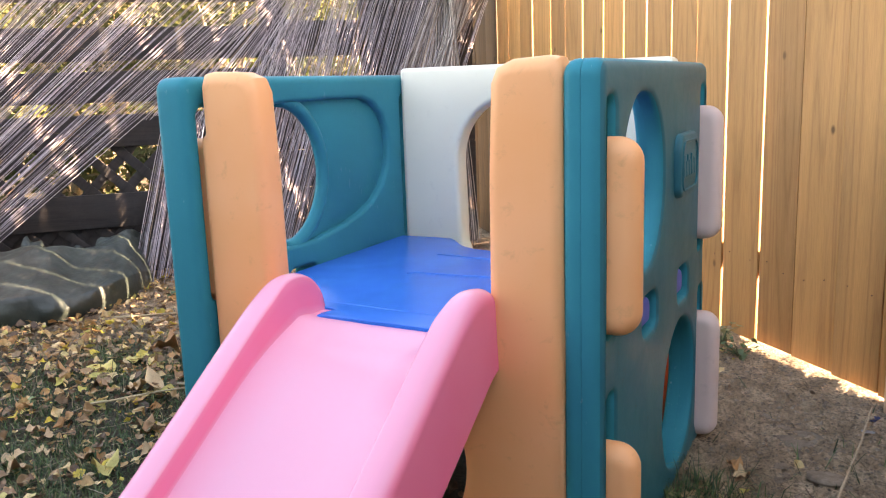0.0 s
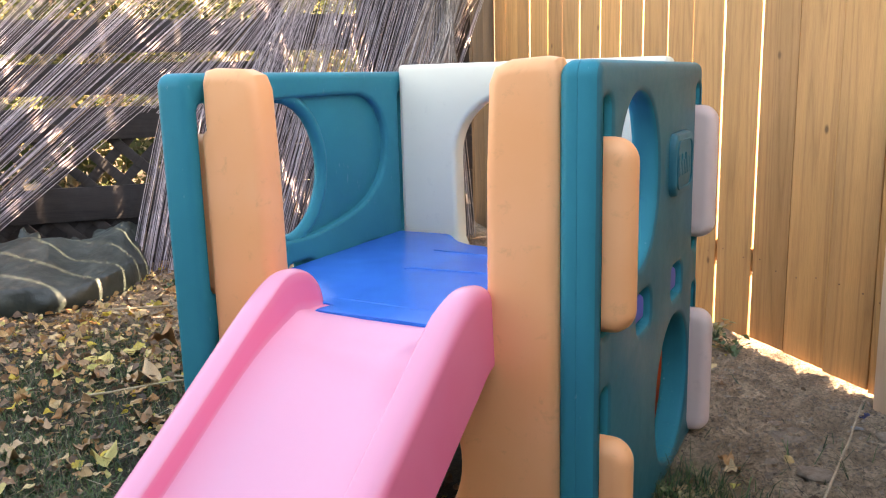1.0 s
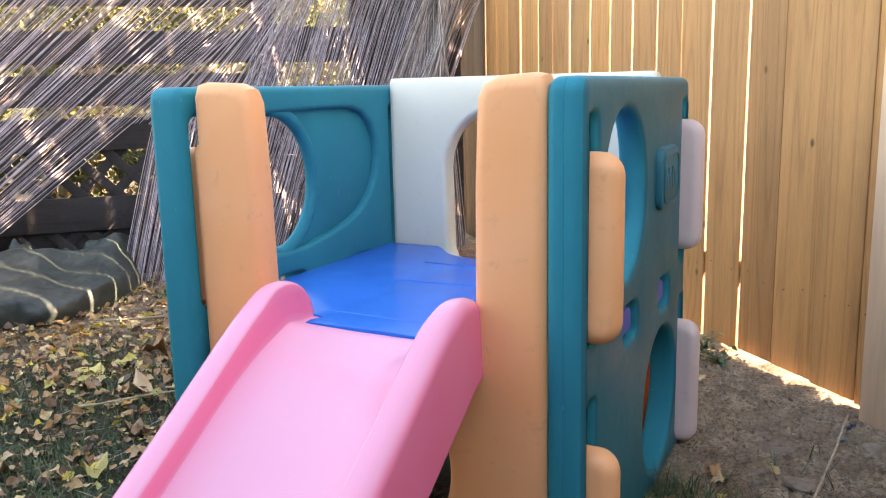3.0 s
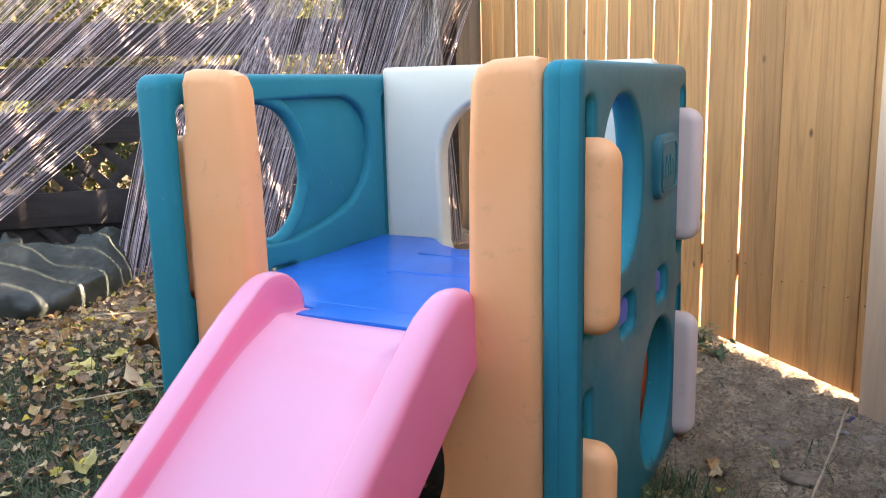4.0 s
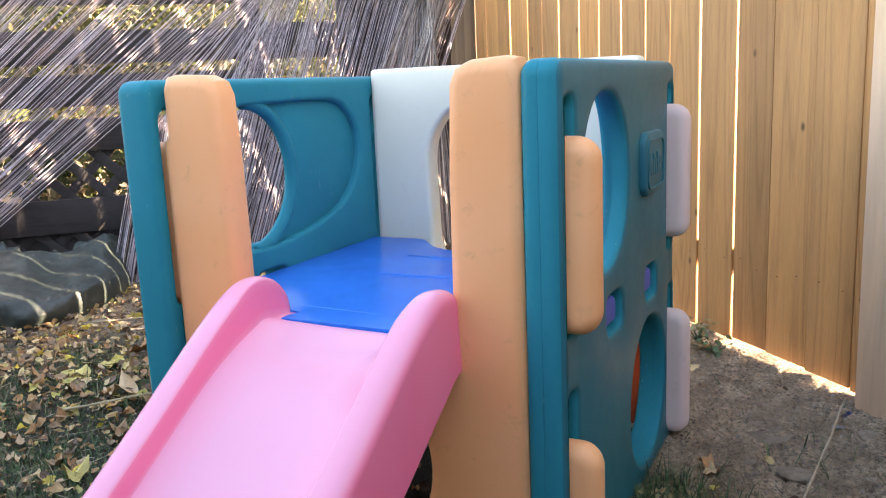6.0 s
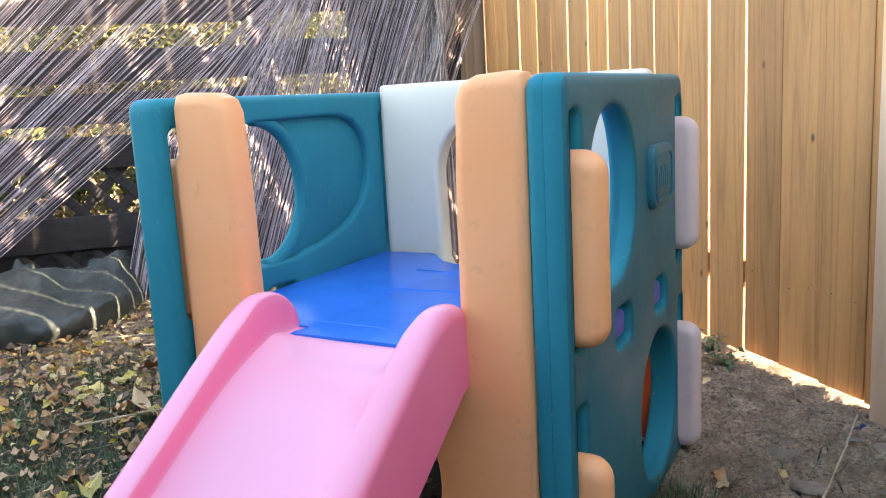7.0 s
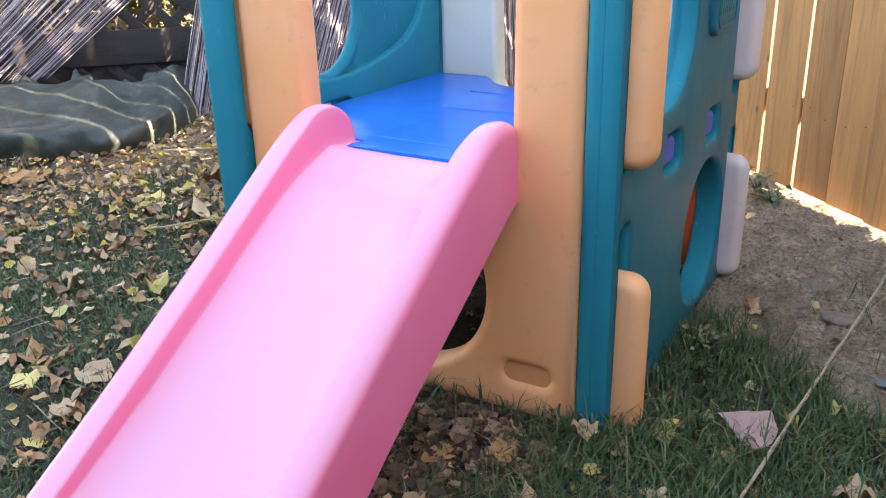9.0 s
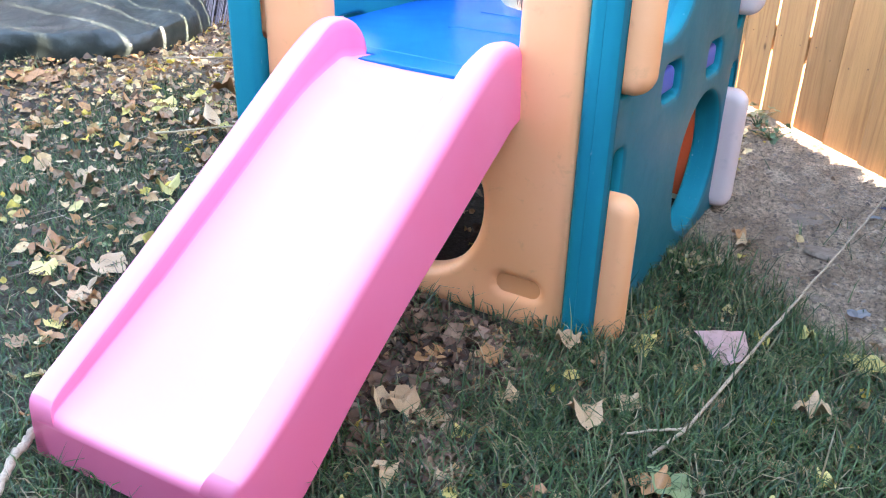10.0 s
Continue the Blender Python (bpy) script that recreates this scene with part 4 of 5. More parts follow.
# ---- foliage beyond the fences ----
def shrub(name, label, category, at, radius, height, leaves, seed, trunk=0.05, base=0.1, size=0.05):
    rng = random.Random(seed)
    root = empty(name, at, label, category, "trees beyond the fences")
    bm = bmesh.new()
    tips = []
    for k in range(9):
        a = 2 * math.pi * k / 9 + rng.uniform(-.3, .3)
        r = radius * rng.uniform(0.3, 0.85)
        tip = Vector(at) + Vector((math.cos(a) * r, math.sin(a) * r, height * rng.uniform(0.55, 0.95)))
        fork = Vector(at) + Vector((math.cos(a) * r * 0.15, math.sin(a) * r * 0.15, height * rng.uniform(0.15, 0.4)))
        midp = fork.lerp(tip, 0.5) + Vector((rng.gauss(0, .08), rng.gauss(0, .08), 0.06))
        tube(bm, [fork, midp, tip], [trunk * 0.5, trunk * 0.32, trunk * 0.1], 6)
        tips += [tip, midp, fork.lerp(tip, 0.75)]
    tube(bm, [Vector(at) - Vector((0, 0, .1)), Vector(at) + Vector((0, 0, height * 0.25)), Vector(at) + Vector((0.03, 0, height * 0.5))], [trunk, trunk * 0.85, trunk * 0.5], 8)
    part("trunk", bm, TWIG, root)
    verts, faces = [], []
    clumps = [t + Vector((rng.gauss(0, radius * .25), rng.gauss(0, radius * .25), rng.gauss(0, height * .09))) for t in tips for _ in range(4)]
    clumps += [Vector(at) + Vector((rng.gauss(0, radius * .5), rng.gauss(0, radius * .5), rng.uniform(base, height * 0.6))) for _ in range(30)]
    for i in range(leaves):
        c = rng.choice(clumps)
        p = c + Vector((rng.gauss(0, radius * .13), rng.gauss(0, radius * .13), rng.gauss(0, height * .06)))
        if p.z < 0.02:
            continue
        d = Vector((rng.gauss(0, 1), rng.gauss(0, 1), rng.gauss(-0.2, 0.7))).normalized()
        s = d.orthogonal().normalized()
        s.rotate(Matrix.Rotation(rng.uniform(0, 6.28), 3, d))
        L = size * rng.uniform(0.6, 1.4)
        n = len(verts)
        verts += [p, p + d * L * 0.5 + s * L * 0.32, p + d * L, p + d * L * 0.5 - s * L * 0.32]
        faces.append((n, n + 1, n + 2, n + 3))
    me = bpy.data.meshes.new("crown")
    me.from_pydata([tuple(v) for v in verts], [], faces)
    part("crown", me, FOLIAGE, root)["kind"] = "stuff"


for k, (s, d, r, h, n) in enumerate(((-6.4, 3.4, 1.1, 2.8, 7000), (-4.9, 4.3, 1.2, 3.0, 7000), (-3.8, 3.3, 1.0, 2.6, 6000), (-2.6, 4.6, 1.2, 3.0, 7000), (-1.5, 3.5, 1.0, 2.7, 6000),
                                      (-0.4, 4.2, 1.1, 2.9, 7000), (-3.5, 1.6, 0.5, 0.8, 1200), (-2.7, 1.9, 0.5, 0.8, 1400), (-1.9, 1.6, 0.5, 0.9, 1400))):
    shrub("bush", "sunlit yellow-green autumn bush behind the slatted fence", "bush", wall_point(s, -d, 0), r, h, n, 40 + k, size=0.06, base=0.05)


def build_backdrop():
    """Far rank of trees: a lumpy sheet of crowns with a ragged top."""
    verts, faces = [], []
    nu, nv = 150, 34
    for j in range(nv + 1):
        for i in range(nu + 1):
            a, q = -16 + 22 * i / nu, j / nv
            top = 6.2 + 1.6 * noise.noise(Vector((a * 0.5, 3.1, 0))) + 0.9 * noise.noise(Vector((a * 1.7, 9.4, 0)))
            z = -0.1 + top * q
            lump = 0.9 * noise.noise(Vector((a * 0.8, z * 0.9, 5))) + 0.5 * noise.noise(Vector((a * 2.2, z * 2.4, 8))) + 0.25 * noise.noise(Vector((a * 6, z * 6, 2)))
            verts.append(tuple(wall_point(a + 0.2 * lump, -11 + lump + 1.4 * q * q - 2 * q, z)))
    for j in range(nv):
        for i in range(nu):
            n = j * (nu + 1) + i
            faces.append((n, n + 1, n + nu + 2, n + nu + 1))
    me = bpy.data.meshes.new("backdrop")
    me.from_pydata(verts, [], faces)
    tagged(part("backdrop", me, FAR_TREES), "distant sunlit autumn trees beyond the fences", "trees", kind="structure")


def far_trees_mat():
    m, nt, b = mat_base("far_autumn_trees")
    v = coords(nt)
    big, small = noise_tex(nt, v, 0.9, 4, 0.6), noise_tex(nt, v, 9.0, 8, 0.75)
    c = ramp(nt, big, [(0.3, (0.12, 0.13, 0.055)), (0.45, (0.21, 0.20, 0.09)), (0.58, (0.26, 0.22, 0.115)), (0.7, (0.22, 0.145, 0.095))]).outputs[0]
    c = mix(nt, 1.0, c, ramp(nt, small, [(0.32, (0.18,) * 3), (0.5, (0.8,) * 3), (0.68, (1.3,) * 3)]).outputs[0], "MULTIPLY")
    nt.links.new(c, b.inputs["Base Color"])
    b.inputs["Roughness"].default_value = 0.95
    b.inputs["Specular IOR Level"].default_value = 0.0
    bump(nt, b, [(small, 1.0, 0.25)])
    return m


FAR_TREES = far_trees_mat()
build_backdrop()


# ---- grass ----
def grass_density(x, y):
    d = 1 - dirt_at(x, y)
    if x < -0.9:
        d *= max(0.12, 0.84 - 0.42 * max(0.0, min(1.0, (y + 0.1) / 0.7)) + 0.9 * rand_noise(x, y, 2.4, 3.3))
    if -0.45 < x < 0.0 and -0.75 < y < 0.0:
        d *= max(0.55 if y > -0.05 - 0.03 * rand_noise(x, y, 12.0, 5.5) else 0.10, min(1.0, (x - (-0.20 - 0.0 * y) + 0.35 * max(0.0, -0.25 - y) + 0.10 * rand_noise(x, y, 9.0, 2.2)) / 0.16))
    return max(0.012 if dirt_at(x, y) > 0.9 else 0.0, d)


def build_grass():
    rng = np.random.default_rng(4)
    verts, faces = [], []
    count = 0
    while count < 84000:
        x, y = rng.uniform(-2.3, 1.3), rng.uniform(-1.15, 1.1)
        if rng.random() > grass_density(x, y) * (0.65 + 0.5 * rand_noise(x, y, 5.0, 8.8)):
            continue
        if GX0 < x < 0 and 0 < y < GY1:
            continue
        if -0.66 < x < -0.22 and -0.82 < y < -0.62:
            continue
        count += 1
        short = 0.58 if x < -0.75 else 1.0
        h = rng.uniform(0.03, 0.085) * short * (1 + 0.5 * rand_noise(x, y, 4.0, 6.1))
        if rng.random() < 0.10:
            h *= 1.7
        a, bend, w = rng.uniform(0, 6.283), rng.uniform(0.7, 2.3), rng.uniform(0.0008, 0.0019)
        dx, dy = math.cos(a), math.sin(a)
        z = ground_height(x, y) - 0.004
        base = Vector((x, y, z))
        sx, sy = -dy * w, dx * w
        m1 = (x + dx * h * 0.25 * bend, y + dy * h * 0.25 * bend, z + h * max(0.3, 0.66 - 0.1 * bend))
        m2 = (x + dx * h * 0.6 * bend, y + dy * h * 0.6 * bend, z + h * max(0.14, 1.0 - 0.22 * bend * bend))
        n = len(verts)
        verts += [(x + sx, y + sy, z), (x - sx, y - sy, z), (m1[0] + sx * .8, m1[1] + sy * .8, m1[2]), (m1[0] - sx * .8, m1[1] - sy * .8, m1[2]), m2]
        faces += [(n, n + 1, n + 3, n + 2), (n + 2, n + 3, n + 4)]
    count = 0
    while count < 26000:
        x, y = rng.normal(-0.6, 2.2), rng.uniform(-3.5, 1.4)
        if -2.3 < x < 1.3 and -1.15 < y < 1.1 or x * 0.713 + y * 0.701 > 1.2 or x < -4.8 or rng.random() > grass_density(x, y) * (0.8 + 0.6 * rand_noise(x, y, 1.6, 8.8)):
            continue
        count += 1
        h, a, w = rng.uniform(0.04, 0.10), rng.uniform(0, 6.283), rng.uniform(0.0018, 0.004)
        dx, dy = math.cos(a), math.sin(a)
        z = (ground_height(x, y) if abs(x) < 6 and y > -4 else -0.02) - 0.004
        nv = len(verts)
        verts += [(x - dy * w, y + dx * w, z), (x + dy * w, y - dx * w, z), (x + dx * h * 0.7, y + dy * h * 0.7, z + h * 0.7)]
        faces.append((nv, nv + 1, nv + 2))
    me = bpy.data.meshes.new("grass")
    me.from_pydata(verts, [], faces)
    tagged(part("grass", me, GRASS), "thin worn autumn lawn with dark green blades", "grass", kind="stuff")


build_grass()


# ---- fallen leaves ----
def leaf_outline(kind, rng):
    """Half widths down a leaf of length 1."""
    if kind == "lobed":
        return [0.02, 0.24, 0.38, 0.31, 0.41, 0.27, 0.26, 0.11, 0.0]
    if kind == "broad":
        return [0.02, 0.28, 0.42, 0.44, 0.40, 0.33, 0.22, 0.10, 0.0]
    return [0.01, 0.14, 0.24, 0.28, 0.27, 0.22, 0.14, 0.06, 0.0]


def leaf_geometry(kind, rng, curl, fine=False):
    widths = leaf_outline(kind, rng)
    if fine:
        widths = [w for a, c in zip(widths, widths[1:]) for w in (a, a * 0.62 + c * 0.38, a * 0.3 + c * 0.7)] + [0.0]
    n = len(widths)
    verts, faces = [], []
    fold, bend, twist = rng.uniform(0.1, 0.5) * curl, rng.uniform(-0.6, 0.9) * curl, rng.uniform(-0.5, 0.5) * curl
    for i, w in enumerate(widths):
        q = i / (n - 1)
        jag = 0.06 if fine else 0.14
        wl, wr = w * rng.uniform(1 - jag, 1 + jag), w * rng.uniform(1 - jag, 1 + jag)
        zc = bend * (q - 0.5) ** 2 * 0.9 + 0.05 * curl * math.sin(q * 9 + bend * 5)
        for side, ww in ((-1, wl), (0, 0), (1, wr)):
            xx = side * ww
            zz = zc + abs(xx) * fold * 1.3 + xx * twist * (q - 0.5) + (0.10 * curl * math.sin(q * 14 + side * 2) * abs(xx) * 3 if fine else rng.uniform(-.015, .015))
            shift = 0.06 if kind == "lobed" and not fine and i in (2, 4) and side else 0.0
            verts.append((xx, q - 0.5 + shift, zz))
    for i in range(n - 1):
        for k in range(2):
            a = i * 3 + k
            faces.append((a, a + 1, a + 4, a + 3))
    # stalk
    b = len(verts)
    verts += [(-0.008, -0.5, verts[1][2]), (0.008, -0.5, verts[1][2]), (0.03, -0.72, verts[1][2] - 0.02)]
    faces.append((b, b + 2, b + 1))
    return verts, faces


def leaf_mesh(name, kind, seed, material, curl):
    rng = random.Random(seed)
    v, f = leaf_geometry(kind, rng, curl, True)
    me = bpy.data.meshes.new(name)
    me.from_pydata(v, [], f)
    me.polygons.foreach_set("use_smooth", [True] * len(f))
    me.materials.append(material)
    low = min(p[2] for p in v)
    return me, low


KINDS = []
for k, (material, word) in enumerate(((LEAF_TAN, "tan"), (LEAF_TAN, "tan"), (LEAF_YELLOW, "yellow"), (LEAF_BROWN, "brown"), (LEAF_TAN, "tan"), (LEAF_BROWN, "brown"), (LEAF_GREEN, "green"))):
    for kind in ("lobed", "broad", "slim"):
        for curl in (0.5, 1.4):
            KINDS.append((*leaf_mesh("fallen_leaf", kind, 100 + len(KINDS), material, curl), word, "curled" if curl > 0.6 else "flat"))


def put_leaf(x, y, size, turn, which, rng, lift=0.0):
    me, low, word, shape = which
    ob = new("fallen_leaf", me)
    ob.matrix_basis = Matrix.Translation((x, y, ground_height(x, y) - low * size * 0.6 + 0.006 + lift)) @ Euler((rng.gauss(0, .16), rng.gauss(0, .16), turn)).to_matrix().to_4x4() @ Matrix.Scale(size, 4)
    over = "earth" if dirt_at(x, y) > 0.5 else "grass"
    tagged(ob, f"{shape} {word} fallen leaf lying on the {over}", "leaf", "fallen leaves")
    return ob


def build_leaves():
    rng = random.Random(21)
    n = 0
    while n < 240:
        if rng.random() < 0.72:
            x, y = rng.uniform(-2.6, -0.95), rng.uniform(-0.75, 1.25)
            if rng.random() > 0.35 + 0.65 * min(1, max(0, (y + 0.4) / 1.2)):
                continue
        else:
            x, y = rng.uniform(-0.4, 0.75), rng.uniform(-0.75, 0.6)
        if GX0 - 0.03 < x < 0.03 and -0.03 < y < GY1 or -0.72 < x < -0.18 and -0.86 < y < 0.1:
            continue
        if x > 0.0 and dirt_at(x, y) > 0.4 and rng.random() < 0.96:
            continue
        which = rng.choice([k for k in KINDS if k[2] != "green" or rng.random() < 0.3])
        size = rng.uniform(0.035, 0.08) if x < -0.9 else rng.uniform(0.03, 0.06)
        put_leaf(x, y, size, rng.uniform(0, 6.28), which, rng, rng.uniform(0.0, 0.012) * (1 - dirt_at(x, y)))
        n += 1
    tans = [k for k in KINDS if k[2] == "tan"]
    yell = [k for k in KINDS if k[2] == "yellow"]
    put_leaf(-1.70, 0.56, 0.125, 1.9, tans[1], rng, 0.01)
    put_leaf(-1.98, 0.78, 0.10, 2.2, yell[0], rng, 0.01)
    put_leaf(0.095, -0.25, 0.085, 0.6, tans[1], rng, 0.02)
    put_leaf(-0.20, -0.39, 0.075, 0.9, tans[1], rng, 0.02)
    put_leaf(0.28, -0.335, 0.085, 1.3, [k for k in KINDS if k[2] == "green"][2], rng, 0.02)
    put_leaf(0.10, 0.055, 0.07, 2.6, yell[4], rng, 0.015)
    put_leaf(0.44, -0.01, 0.07, 1.7, tans[3], rng, 0.02)
    put_leaf(-0.03, -0.05, 0.06, 0.7, tans[3], rng, 0.02)
    brown = [k for k in KINDS if k[2] == "brown"]
    for x, y, size, turn, which in ((0.105, 0.03, 0.055, 2.2, yell[1]), (0.50, 0.256, 0.11, 1.5, yell[4]), (0.41, -0.33, 0.075, 0.8, yell[3]), (0.45, -0.36, 0.07, 0.1, tans[5]),
                                    (0.02, -0.13, 0.045, 0.4, yell[0]), (-0.05, -0.27, 0.065, 1.7, tans[1]), (-0.14, -0.38, 0.07, 2.0, tans[0]), (0.26, -0.36, 0.08, 1.4, brown[1]),
                                    (-0.227, -0.406, 0.075, 0.3, tans[3]), (-0.129, -0.554, 0.06, 1.0, tans[1]), (-0.25, -0.22, 0.08, 2.5, brown[0]), (-0.15, -0.15, 0.07, 0.9, brown[7]),
                                    (-1.094, -0.316, 0.10, 0.4, tans[2]), (-1.206, -0.427, 0.075, 1.5, yell[2]), (-0.963, -0.65, 0.055, 0.6, tans[0]), (-0.961, -0.564, 0.06, 0.2, yell[0]),
                                    (-1.009, -0.468, 0.08, 1.2, tans[7]), (-0.915, -0.61, 0.06, 2.4, brown[6]), (-1.974, 0.926, 0.13, 2.2, brown[1]), (-2.018, 0.647, 0.12, 1.6, yell[2]),
                                    (0.122, 0.717, 0.05, 0.7, brown[1]), (0.145, 0.69, 0.045, 2.1, tans[1]), (-2.80, 0.60, 0.2, 1.2, brown[0]), (-2.72, 0.68, 0.17, 0.5, brown[6]), (-1.3, -0.36, 0.11, 1.9, brown[7])):
        put_leaf(x, y, size, turn, which, rng, 0.006)
    # broad rosy leaf on the grass by the branch
    bm = bmesh.new()
    pts = [(0.183, 0.135, 0.034), (0.205, 0.118, 0.030), (0.235, 0.060, 0.022), (0.270, 0.040, 0.018), (0.292, 0.075, 0.026), (0.297, 0.125, 0.034), (0.276, 0.190, 0.044), (0.235, 0.162, 0.046)]
    vs = [bm.verts.new((x, 0.105 + (y - 0.115) * 0.72, z)) for x, y, z in pts]
    mid = bm.verts.new((0.248, 0.105, 0.040))
    for i in range(len(vs)):
        bm.faces.new((vs[i], vs[(i + 1) % len(vs)], mid))
    bmesh.ops.subdivide_edges(bm, edges=bm.edges[:], cuts=2, use_grid_fill=True)
    for v in bm.verts:
        v.co += Vector((rng.uniform(-.002, .002), rng.uniform(-.002, .002), rng.uniform(-.0015, .0015)))
    bmesh.ops.solidify(bm, geom=bm.faces[:], thickness=0.0012)
    tagged(part("fallen_leaf", bm, LEAF_ROSE), "broad pale rose dried leaf lying on the grass by a branch", "leaf", "fallen leaves")
    # the rest of the litter
    verts, faces, shade_verts, shade_faces = [], [], [], []
    n = 0
    while n < 12000:
        out_v, out_f = verts, faces
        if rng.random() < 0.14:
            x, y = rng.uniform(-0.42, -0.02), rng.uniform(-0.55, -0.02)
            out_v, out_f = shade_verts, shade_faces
        elif rng.random() < 0.68:
            x, y = (rng.uniform(-3.1, -0.92), rng.uniform(-0.6, 2.3)) if rng.random() < 0.92 else (rng.gauss(-2.0, 0.9), rng.gauss(-0.2, 0.9))
            if rng.random() > 0.42 + 0.58 * min(1, max(0, (y + 0.15) / 0.9)):
                continue
            if y > 0.98 * x + 5.0:
                continue
        else:
            x, y = rng.uniform(-1.0, 0.9), rng.uniform(-0.8, 2.6)
            if x + y > 1.7 or rng.random() > (0.03 if y > 0.35 and x > 0 else 1.0 if -0.3 < x < 0.02 and -0.62 < y < 0 else 0.75):
                continue
        if GX0 - 0.02 < x < 0.02 and -0.02 < y < GY1 and rng.random() < 0.6 or -0.72 < x < -0.18 and -0.86 < y < -0.56:
            continue
        v, f = leaf_geometry(rng.choice(("lobed", "broad", "slim", "slim")), rng, rng.uniform(0.5, 1.7))
        size = rng.choice((0.010, 0.014, 0.018, 0.024, 0.032, 0.046)) * rng.uniform(0.8, 1.15) if x < -0.2 else rng.uniform(0.012, 0.04)
        m = Matrix.Translation((x, y, ground_height(x, y) + size * 0.12 + rng.uniform(0, .008) + 0.014 * (x < -0.92))) @ Euler((rng.gauss(0, .45), rng.gauss(0, .45), rng.uniform(0, 6.28))).to_matrix().to_4x4() @ Matrix.Scale(size, 4)
        b = len(out_v)
        out_v += [tuple(m @ Vector(p)) for p in v]
        out_f += [tuple(i + b for i in q) for q in f[:-1]]
        n += 1
    me = bpy.data.meshes.new("leaf_litter")
    me.from_pydata(verts, [], faces)
    tagged(part("leaf_litter", me, LITTER), "scattered dry leaf litter in tan, brown and yellow", "leaf litter", kind="stuff")
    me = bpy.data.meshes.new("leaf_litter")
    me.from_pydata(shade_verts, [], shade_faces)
    tagged(part("leaf_litter", me, BROWN_LITTER), "dark brown leaf litter beside the slide, shade put into its colour", "leaf litter", kind="stuff")


build_leaves()


# ---- stones, clods and weeds on the bare earth ----
def stone_mesh(seed, flat):
    bm = bmesh.new()
    bmesh.ops.create_icosphere(bm, subdivisions=3, radius=1)
    for v in bm.verts:
        d = 1 + 0.35 * noise.noise(v.co * 1.3 + Vector((seed, 0, 0))) + 0.14 * noise.noise(v.co * 3.1 + Vector((0, seed, 0)))
        v.co *= d
        v.co.z = max(-0.4, min(v.co.z, 0.62)) * flat
    for f in bm.faces:
        f.smooth = True
    me = bpy.data.meshes.new("stone")
    bm.to_mesh(me)
    bm.free()
    me.materials.append(STONE)
    return me


def stone_material():
    m, nt, b = mat_base("dusty_stone")
    v = coords(nt)
    info = nt.nodes.new("ShaderNodeObjectInfo")
    c = ramp(nt, noise_tex(nt, v, 2.2, 7, 0.7), [(0.3, (0.24, 0.175, 0.13)), (0.7, (0.48, 0.375, 0.29))]).outputs[0]
    tone = ramp(nt, info.outputs["Random"], [(0.0, (0.75,) * 3), (1.0, (1.15,) * 3)]).outputs[0]
    nt.links.new(mix(nt, 1.0, c, tone, "MULTIPLY"), b.inputs["Base Color"])
    b.inputs["Roughness"].default_value = 0.95
    bump(nt, b, [(noise_tex(nt, v, 6, 8, 0.7), 0.6, 0.15)])
    return m


STONE = stone_material()
STONES = [stone_mesh(7 * k + 1, f) for k, f in enumerate((0.22, 0.3, 0.35, 0.5, 0.26))]


def put_stone(x, y, size, turn, which, sink=0.3):
    ob = new("stone", STONES[which])
    ob.matrix_basis = Matrix.Translation((x, y, ground_height(x, y) + size * 0.06)) @ Matrix.Rotation(turn, 4, "Z") @ Matrix.Diagonal((size * 1.3, size, size, 1))
    tagged(ob, "flat dusty stone half sunk in the bare earth", "stone", "stones")


rng_stones = random.Random(31)
put_stone(0.235, 0.98, 0.060, 0.2, 0)
n_stones = 0
while n_stones < 26:
    x, y = rng_stones.uniform(0.02, 1.0), rng_stones.uniform(0.5, 1.65)
    if x * 0.713 + y * 0.701 > 1.22 or dirt_at(x, y) < 0.7:
        continue
    put_stone(x, y, rng_stones.choice((0.008, 0.011, 0.014, 0.018, 0.024, 0.034)), rng_stones.uniform(0, 6), rng_stones.choice((0, 0, 1, 4)))
    n_stones += 1


def build_clods():
    rng = random.Random(77)
    verts, faces = [], []
    n = 0
    while n < 5200:
        x, y = rng.uniform(-0.02, 1.1), rng.uniform(0.35, 1.75)
        if dirt_at(x, y) < 0.6 or x * 0.713 + y * 0.701 > 1.25:
            continue
        r = rng.choice((0.0012, 0.0016, 0.002, 0.003, 0.0045, 0.0065)) * rng.uniform(0.8, 1.2)
        z = ground_height(x, y) + r * 0.2
        b = len(verts)
        for dx, dy, dz in ((1, 0, -0.3), (0, 1, -0.3), (-1, 0, -0.3), (0, -1, -0.3), (0, 0, 0.55)):
            verts.append((x + dx * r * rng.uniform(.7, 1.4), y + dy * r * rng.uniform(.7, 1.4), z + dz * r * rng.uniform(.6, 1.1)))
        faces += [(b, b + 1, b + 4), (b + 1, b + 2, b + 4), (b + 2, b + 3, b + 4), (b + 3, b, b + 4)]
        n += 1
    me = bpy.data.meshes.new("clods")
    me.from_pydata(verts, [], faces)
    tagged(part("clods", me, CLOD), "loose crumbs of dry earth", "earth clods", kind="stuff")


CLOD = island_mat("earth_crumbs", [(0.0, (0.14, 0.10, 0.075)), (0.6, (0.24, 0.178, 0.135)), (1.0, (0.34, 0.262, 0.205))], 0.95, 60)
build_clods()


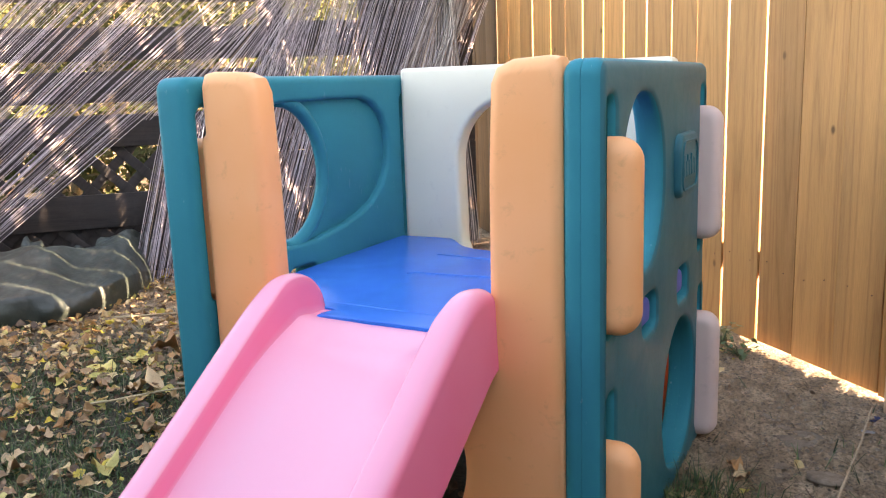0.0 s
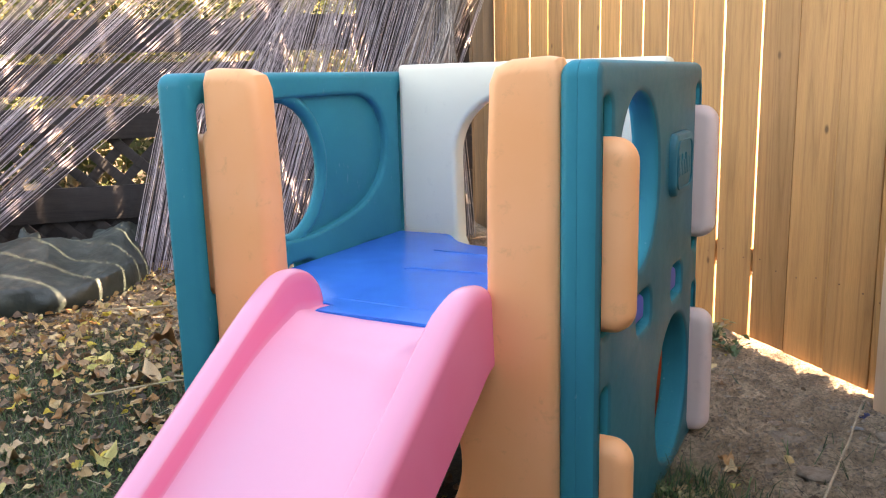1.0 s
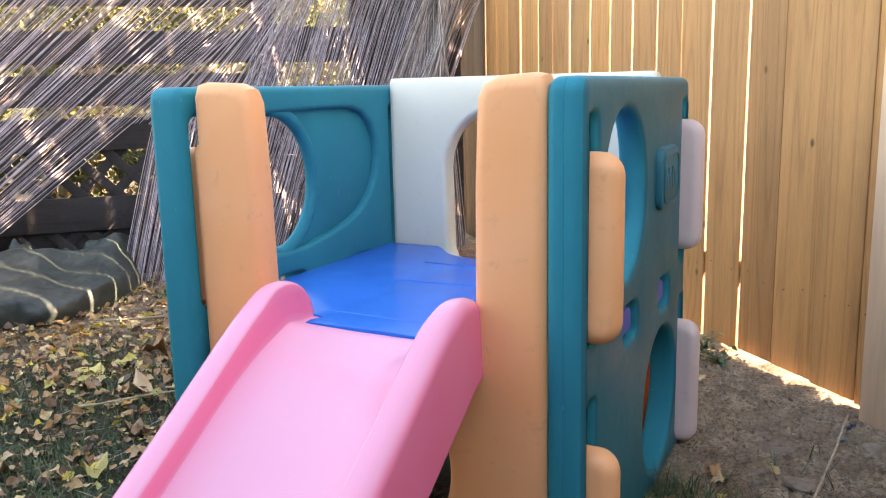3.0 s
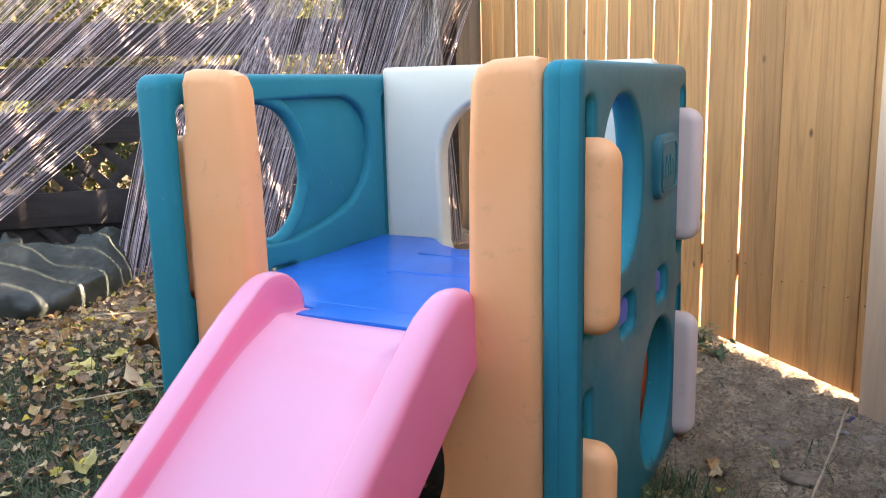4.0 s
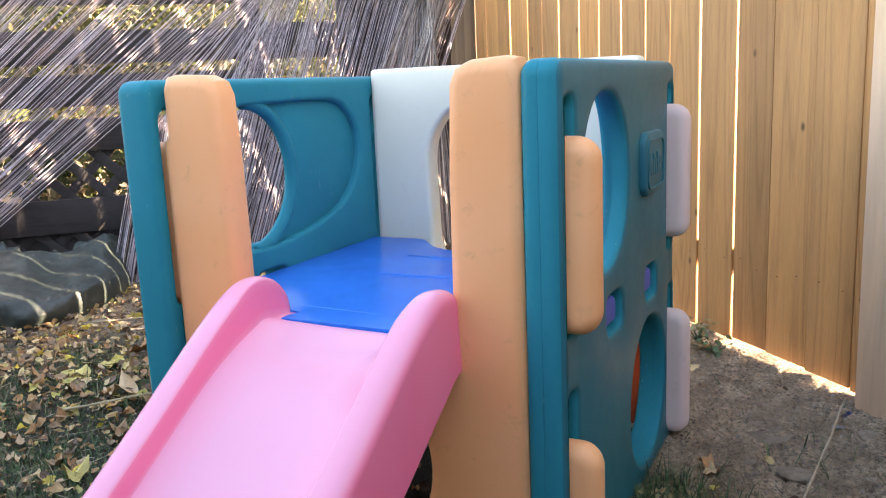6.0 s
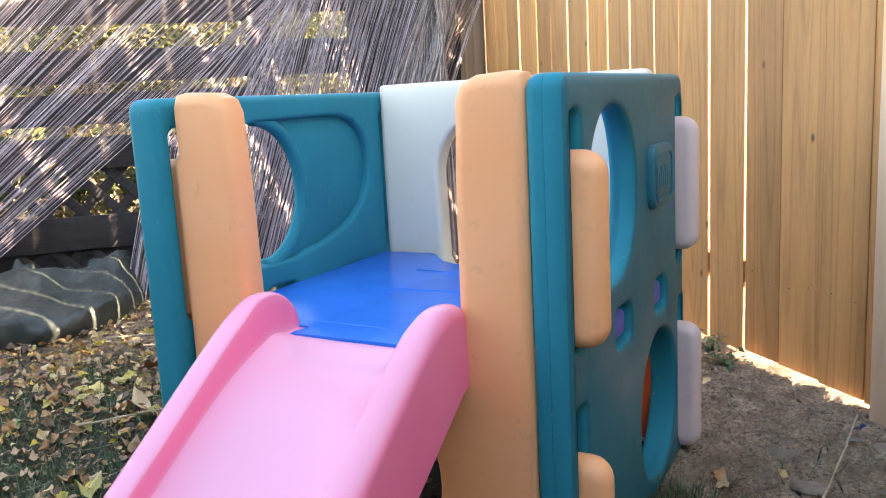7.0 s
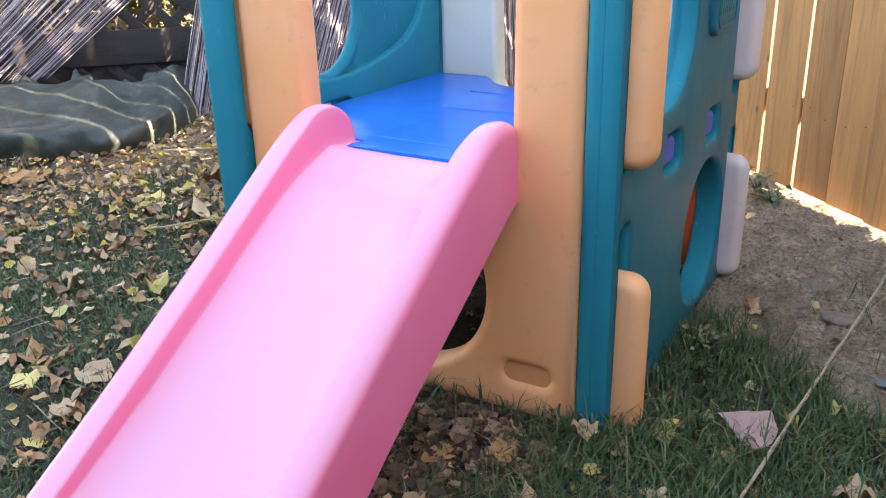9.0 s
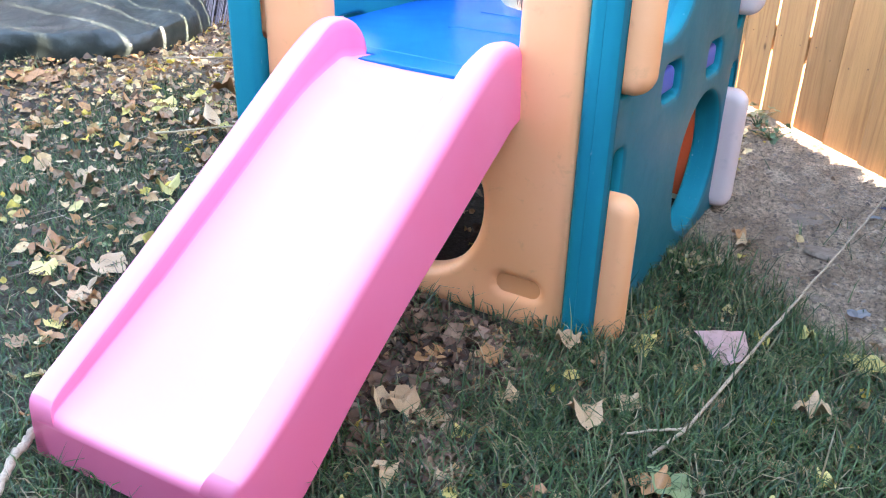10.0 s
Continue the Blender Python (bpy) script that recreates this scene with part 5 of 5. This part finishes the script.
def build_straw():
    """Broken stalks, stems and bark scraps strewn over earth and thin lawn."""
    rng = random.Random(55)
    bm = bmesh.new()
    n = 0
    while n < 700:
        if rng.random() < 0.4:
            x, y, long = rng.uniform(0.02, 1.0), rng.uniform(0.35, 1.7), rng.uniform(0.012, 0.07)
            if x * 0.713 + y * 0.701 > 1.27 or dirt_at(x, y) < 0.4:
                continue
        else:
            x, y, long = rng.uniform(-2.7, -0.98), rng.uniform(-0.5, 1.7), rng.uniform(0.03, 0.17)
            if y > 0.98 * x + 4.2:
                continue
        n += 1
        a, r = rng.uniform(0, 6.28), rng.uniform(0.0005, 0.0011) * (1.3 if x < 0 else 0.8)
        d = Vector((math.cos(a), math.sin(a), 0)) * long / 2
        side = Vector((-d.y, d.x, 0)) * rng.uniform(-0.1, 0.1)
        pts = [Vector((x, y, 0)) - d, Vector((x, y, 0)) + side, Vector((x, y, 0)) + d]
        for p in pts:
            p.z = ground_height(p.x, p.y) + r + rng.uniform(0.001, 0.006) + (0.012 if x < 0 else 0)
        tube(bm, pts, [r, r, r * 0.7], 4, False)
    tagged(part("straw", bm, STRAW, smooth=0), "broken dry stalks and stems strewn on the ground", "dry stalks", kind="stuff")


STRAW = island_mat("dry_straw", [(0.0, (0.08, 0.055, 0.04)), (0.5, (0.22, 0.16, 0.11)), (0.85, (0.38, 0.30, 0.21)), (1.0, (0.52, 0.44, 0.33))], 0.7, 60)
build_straw()


def scrap(at, size, seed, material, label):
    """A crumpled scrap of thin plastic."""
    rng = random.Random(seed)
    bm = bmesh.new()
    n = 6
    grid = []
    for a in range(n):
        for b in range(n):
            u, v = a / (n - 1) - 0.5, b / (n - 1) - 0.5
            if abs(u) + abs(v) > 0.86:
                u, v = u * 0.82, v * 0.82
            grid.append(bm.verts.new(((u + rng.uniform(-.05, .05)) * size * 1.5, (v + rng.uniform(-.05, .05)) * size, size * (0.12 + 0.16 * rng.random() + 0.2 * abs(u)))))
    for a in range(n - 1):
        for b in range(n - 1):
            bm.faces.new((grid[a * n + b], grid[(a + 1) * n + b], grid[(a + 1) * n + b + 1], grid[a * n + b + 1]))
    bmesh.ops.solidify(bm, geom=bm.faces[:], thickness=0.0012)
    bm.transform(Matrix.Translation((at[0], at[1], ground_height(*at) - 0.002)) @ Matrix.Rotation(rng.uniform(0, 3), 4, "Z"))
    tagged(part("plastic_scrap", bm, material, smooth=0), label, "plastic scrap", "plastic scraps")


SCRAP_BLUE = plastic("dark_blue_film", (0.02, 0.035, 0.16), (0.03, 0.05, 0.2), 0.3, spec=0.5)
SCRAP_PALE = plastic("pale_grey_film", (0.34, 0.345, 0.36), (0.42, 0.425, 0.43), 0.4, spec=0.3)
scrap((0.434, 1.206), 0.028, 1, SCRAP_BLUE, "crumpled dark blue plastic scrap on bare earth by a branch")
scrap((0.416, 1.076), 0.022, 2, SCRAP_PALE, "crumpled pale grey plastic scrap on bare earth by a branch")
scrap((0.458, 0.471), 0.032, 3, SCRAP_PALE, "flat pale grey plastic scrap on trodden earth beside the grass")


def weed(at, leaves, reach, size, seed, stops, label):
    rng = random.Random(seed)
    root = empty("weed", at, label, "weed", "weeds")
    mat = island_mat("weed_leaves", stops, 0.5, 50, trans=0.2)
    stems = bmesh.new()
    verts, faces = [], []
    for k in range(leaves):
        a, r = rng.uniform(0, 6.28), reach * rng.uniform(0.2, 1.0)
        base = Vector(at)
        tip = base + Vector((math.cos(a) * r, math.sin(a) * r, reach * rng.uniform(0.15, 0.9)))
        tube(stems, [base, base.lerp(tip, 0.5) + Vector((0, 0, reach * 0.12)), tip], [0.0016, 0.0012, 0.0007], 4)
        v, f = leaf_geometry("broad", rng, 0.7)
        m = Matrix.Translation(tip) @ Euler((rng.gauss(0, .5), rng.gauss(0, .5), a - 1.57)).to_matrix().to_4x4() @ Matrix.Scale(size * rng.uniform(.6, 1.3), 4)
        b = len(verts)
        verts += [tuple(m @ Vector(p)) for p in v]
        faces += [tuple(i + b for i in q) for q in f]
    part("stalk", stems, GRASS, root)["kind"] = "stuff"
    me = bpy.data.meshes.new("foliage")
    me.from_pydata(verts, [], faces)
    part("foliage", me, mat, root)["kind"] = "stuff"


GREENS = [(0.0, (0.05, 0.11, 0.045)), (0.6, (0.10, 0.17, 0.08)), (1.0, (0.18, 0.22, 0.11))]
DRY = [(0.0, (0.20, 0.20, 0.09)), (0.5, (0.38, 0.34, 0.17)), (1.0, (0.30, 0.20, 0.11))]
weed((0.015, 1.60, 0.0), 22, 0.07, 0.024, 1, GREENS, "low green weed growing at the foot of the fence")
weed((-0.06, 1.70, 0.01), 22, 0.08, 0.03, 2, DRY, "dry tangled weed at the foot of the fence")
weed((0.085, 0.43, 0.0), 26, 0.07, 0.013, 3, DRY, "small yellowing weed beside the climber")
weed((0.10, 0.30, 0.0), 18, 0.06, 0.012, 4, GREENS, "small leafy weed beside the climber")
weed((-2.35, 1.72, 0.0), 26, 0.10, 0.03, 5, GREENS, "low green weed beside the reed screen")
weed((-2.55, 1.60, 0.0), 20, 0.08, 0.03, 6, GREENS, "low green weed beside the tarp")
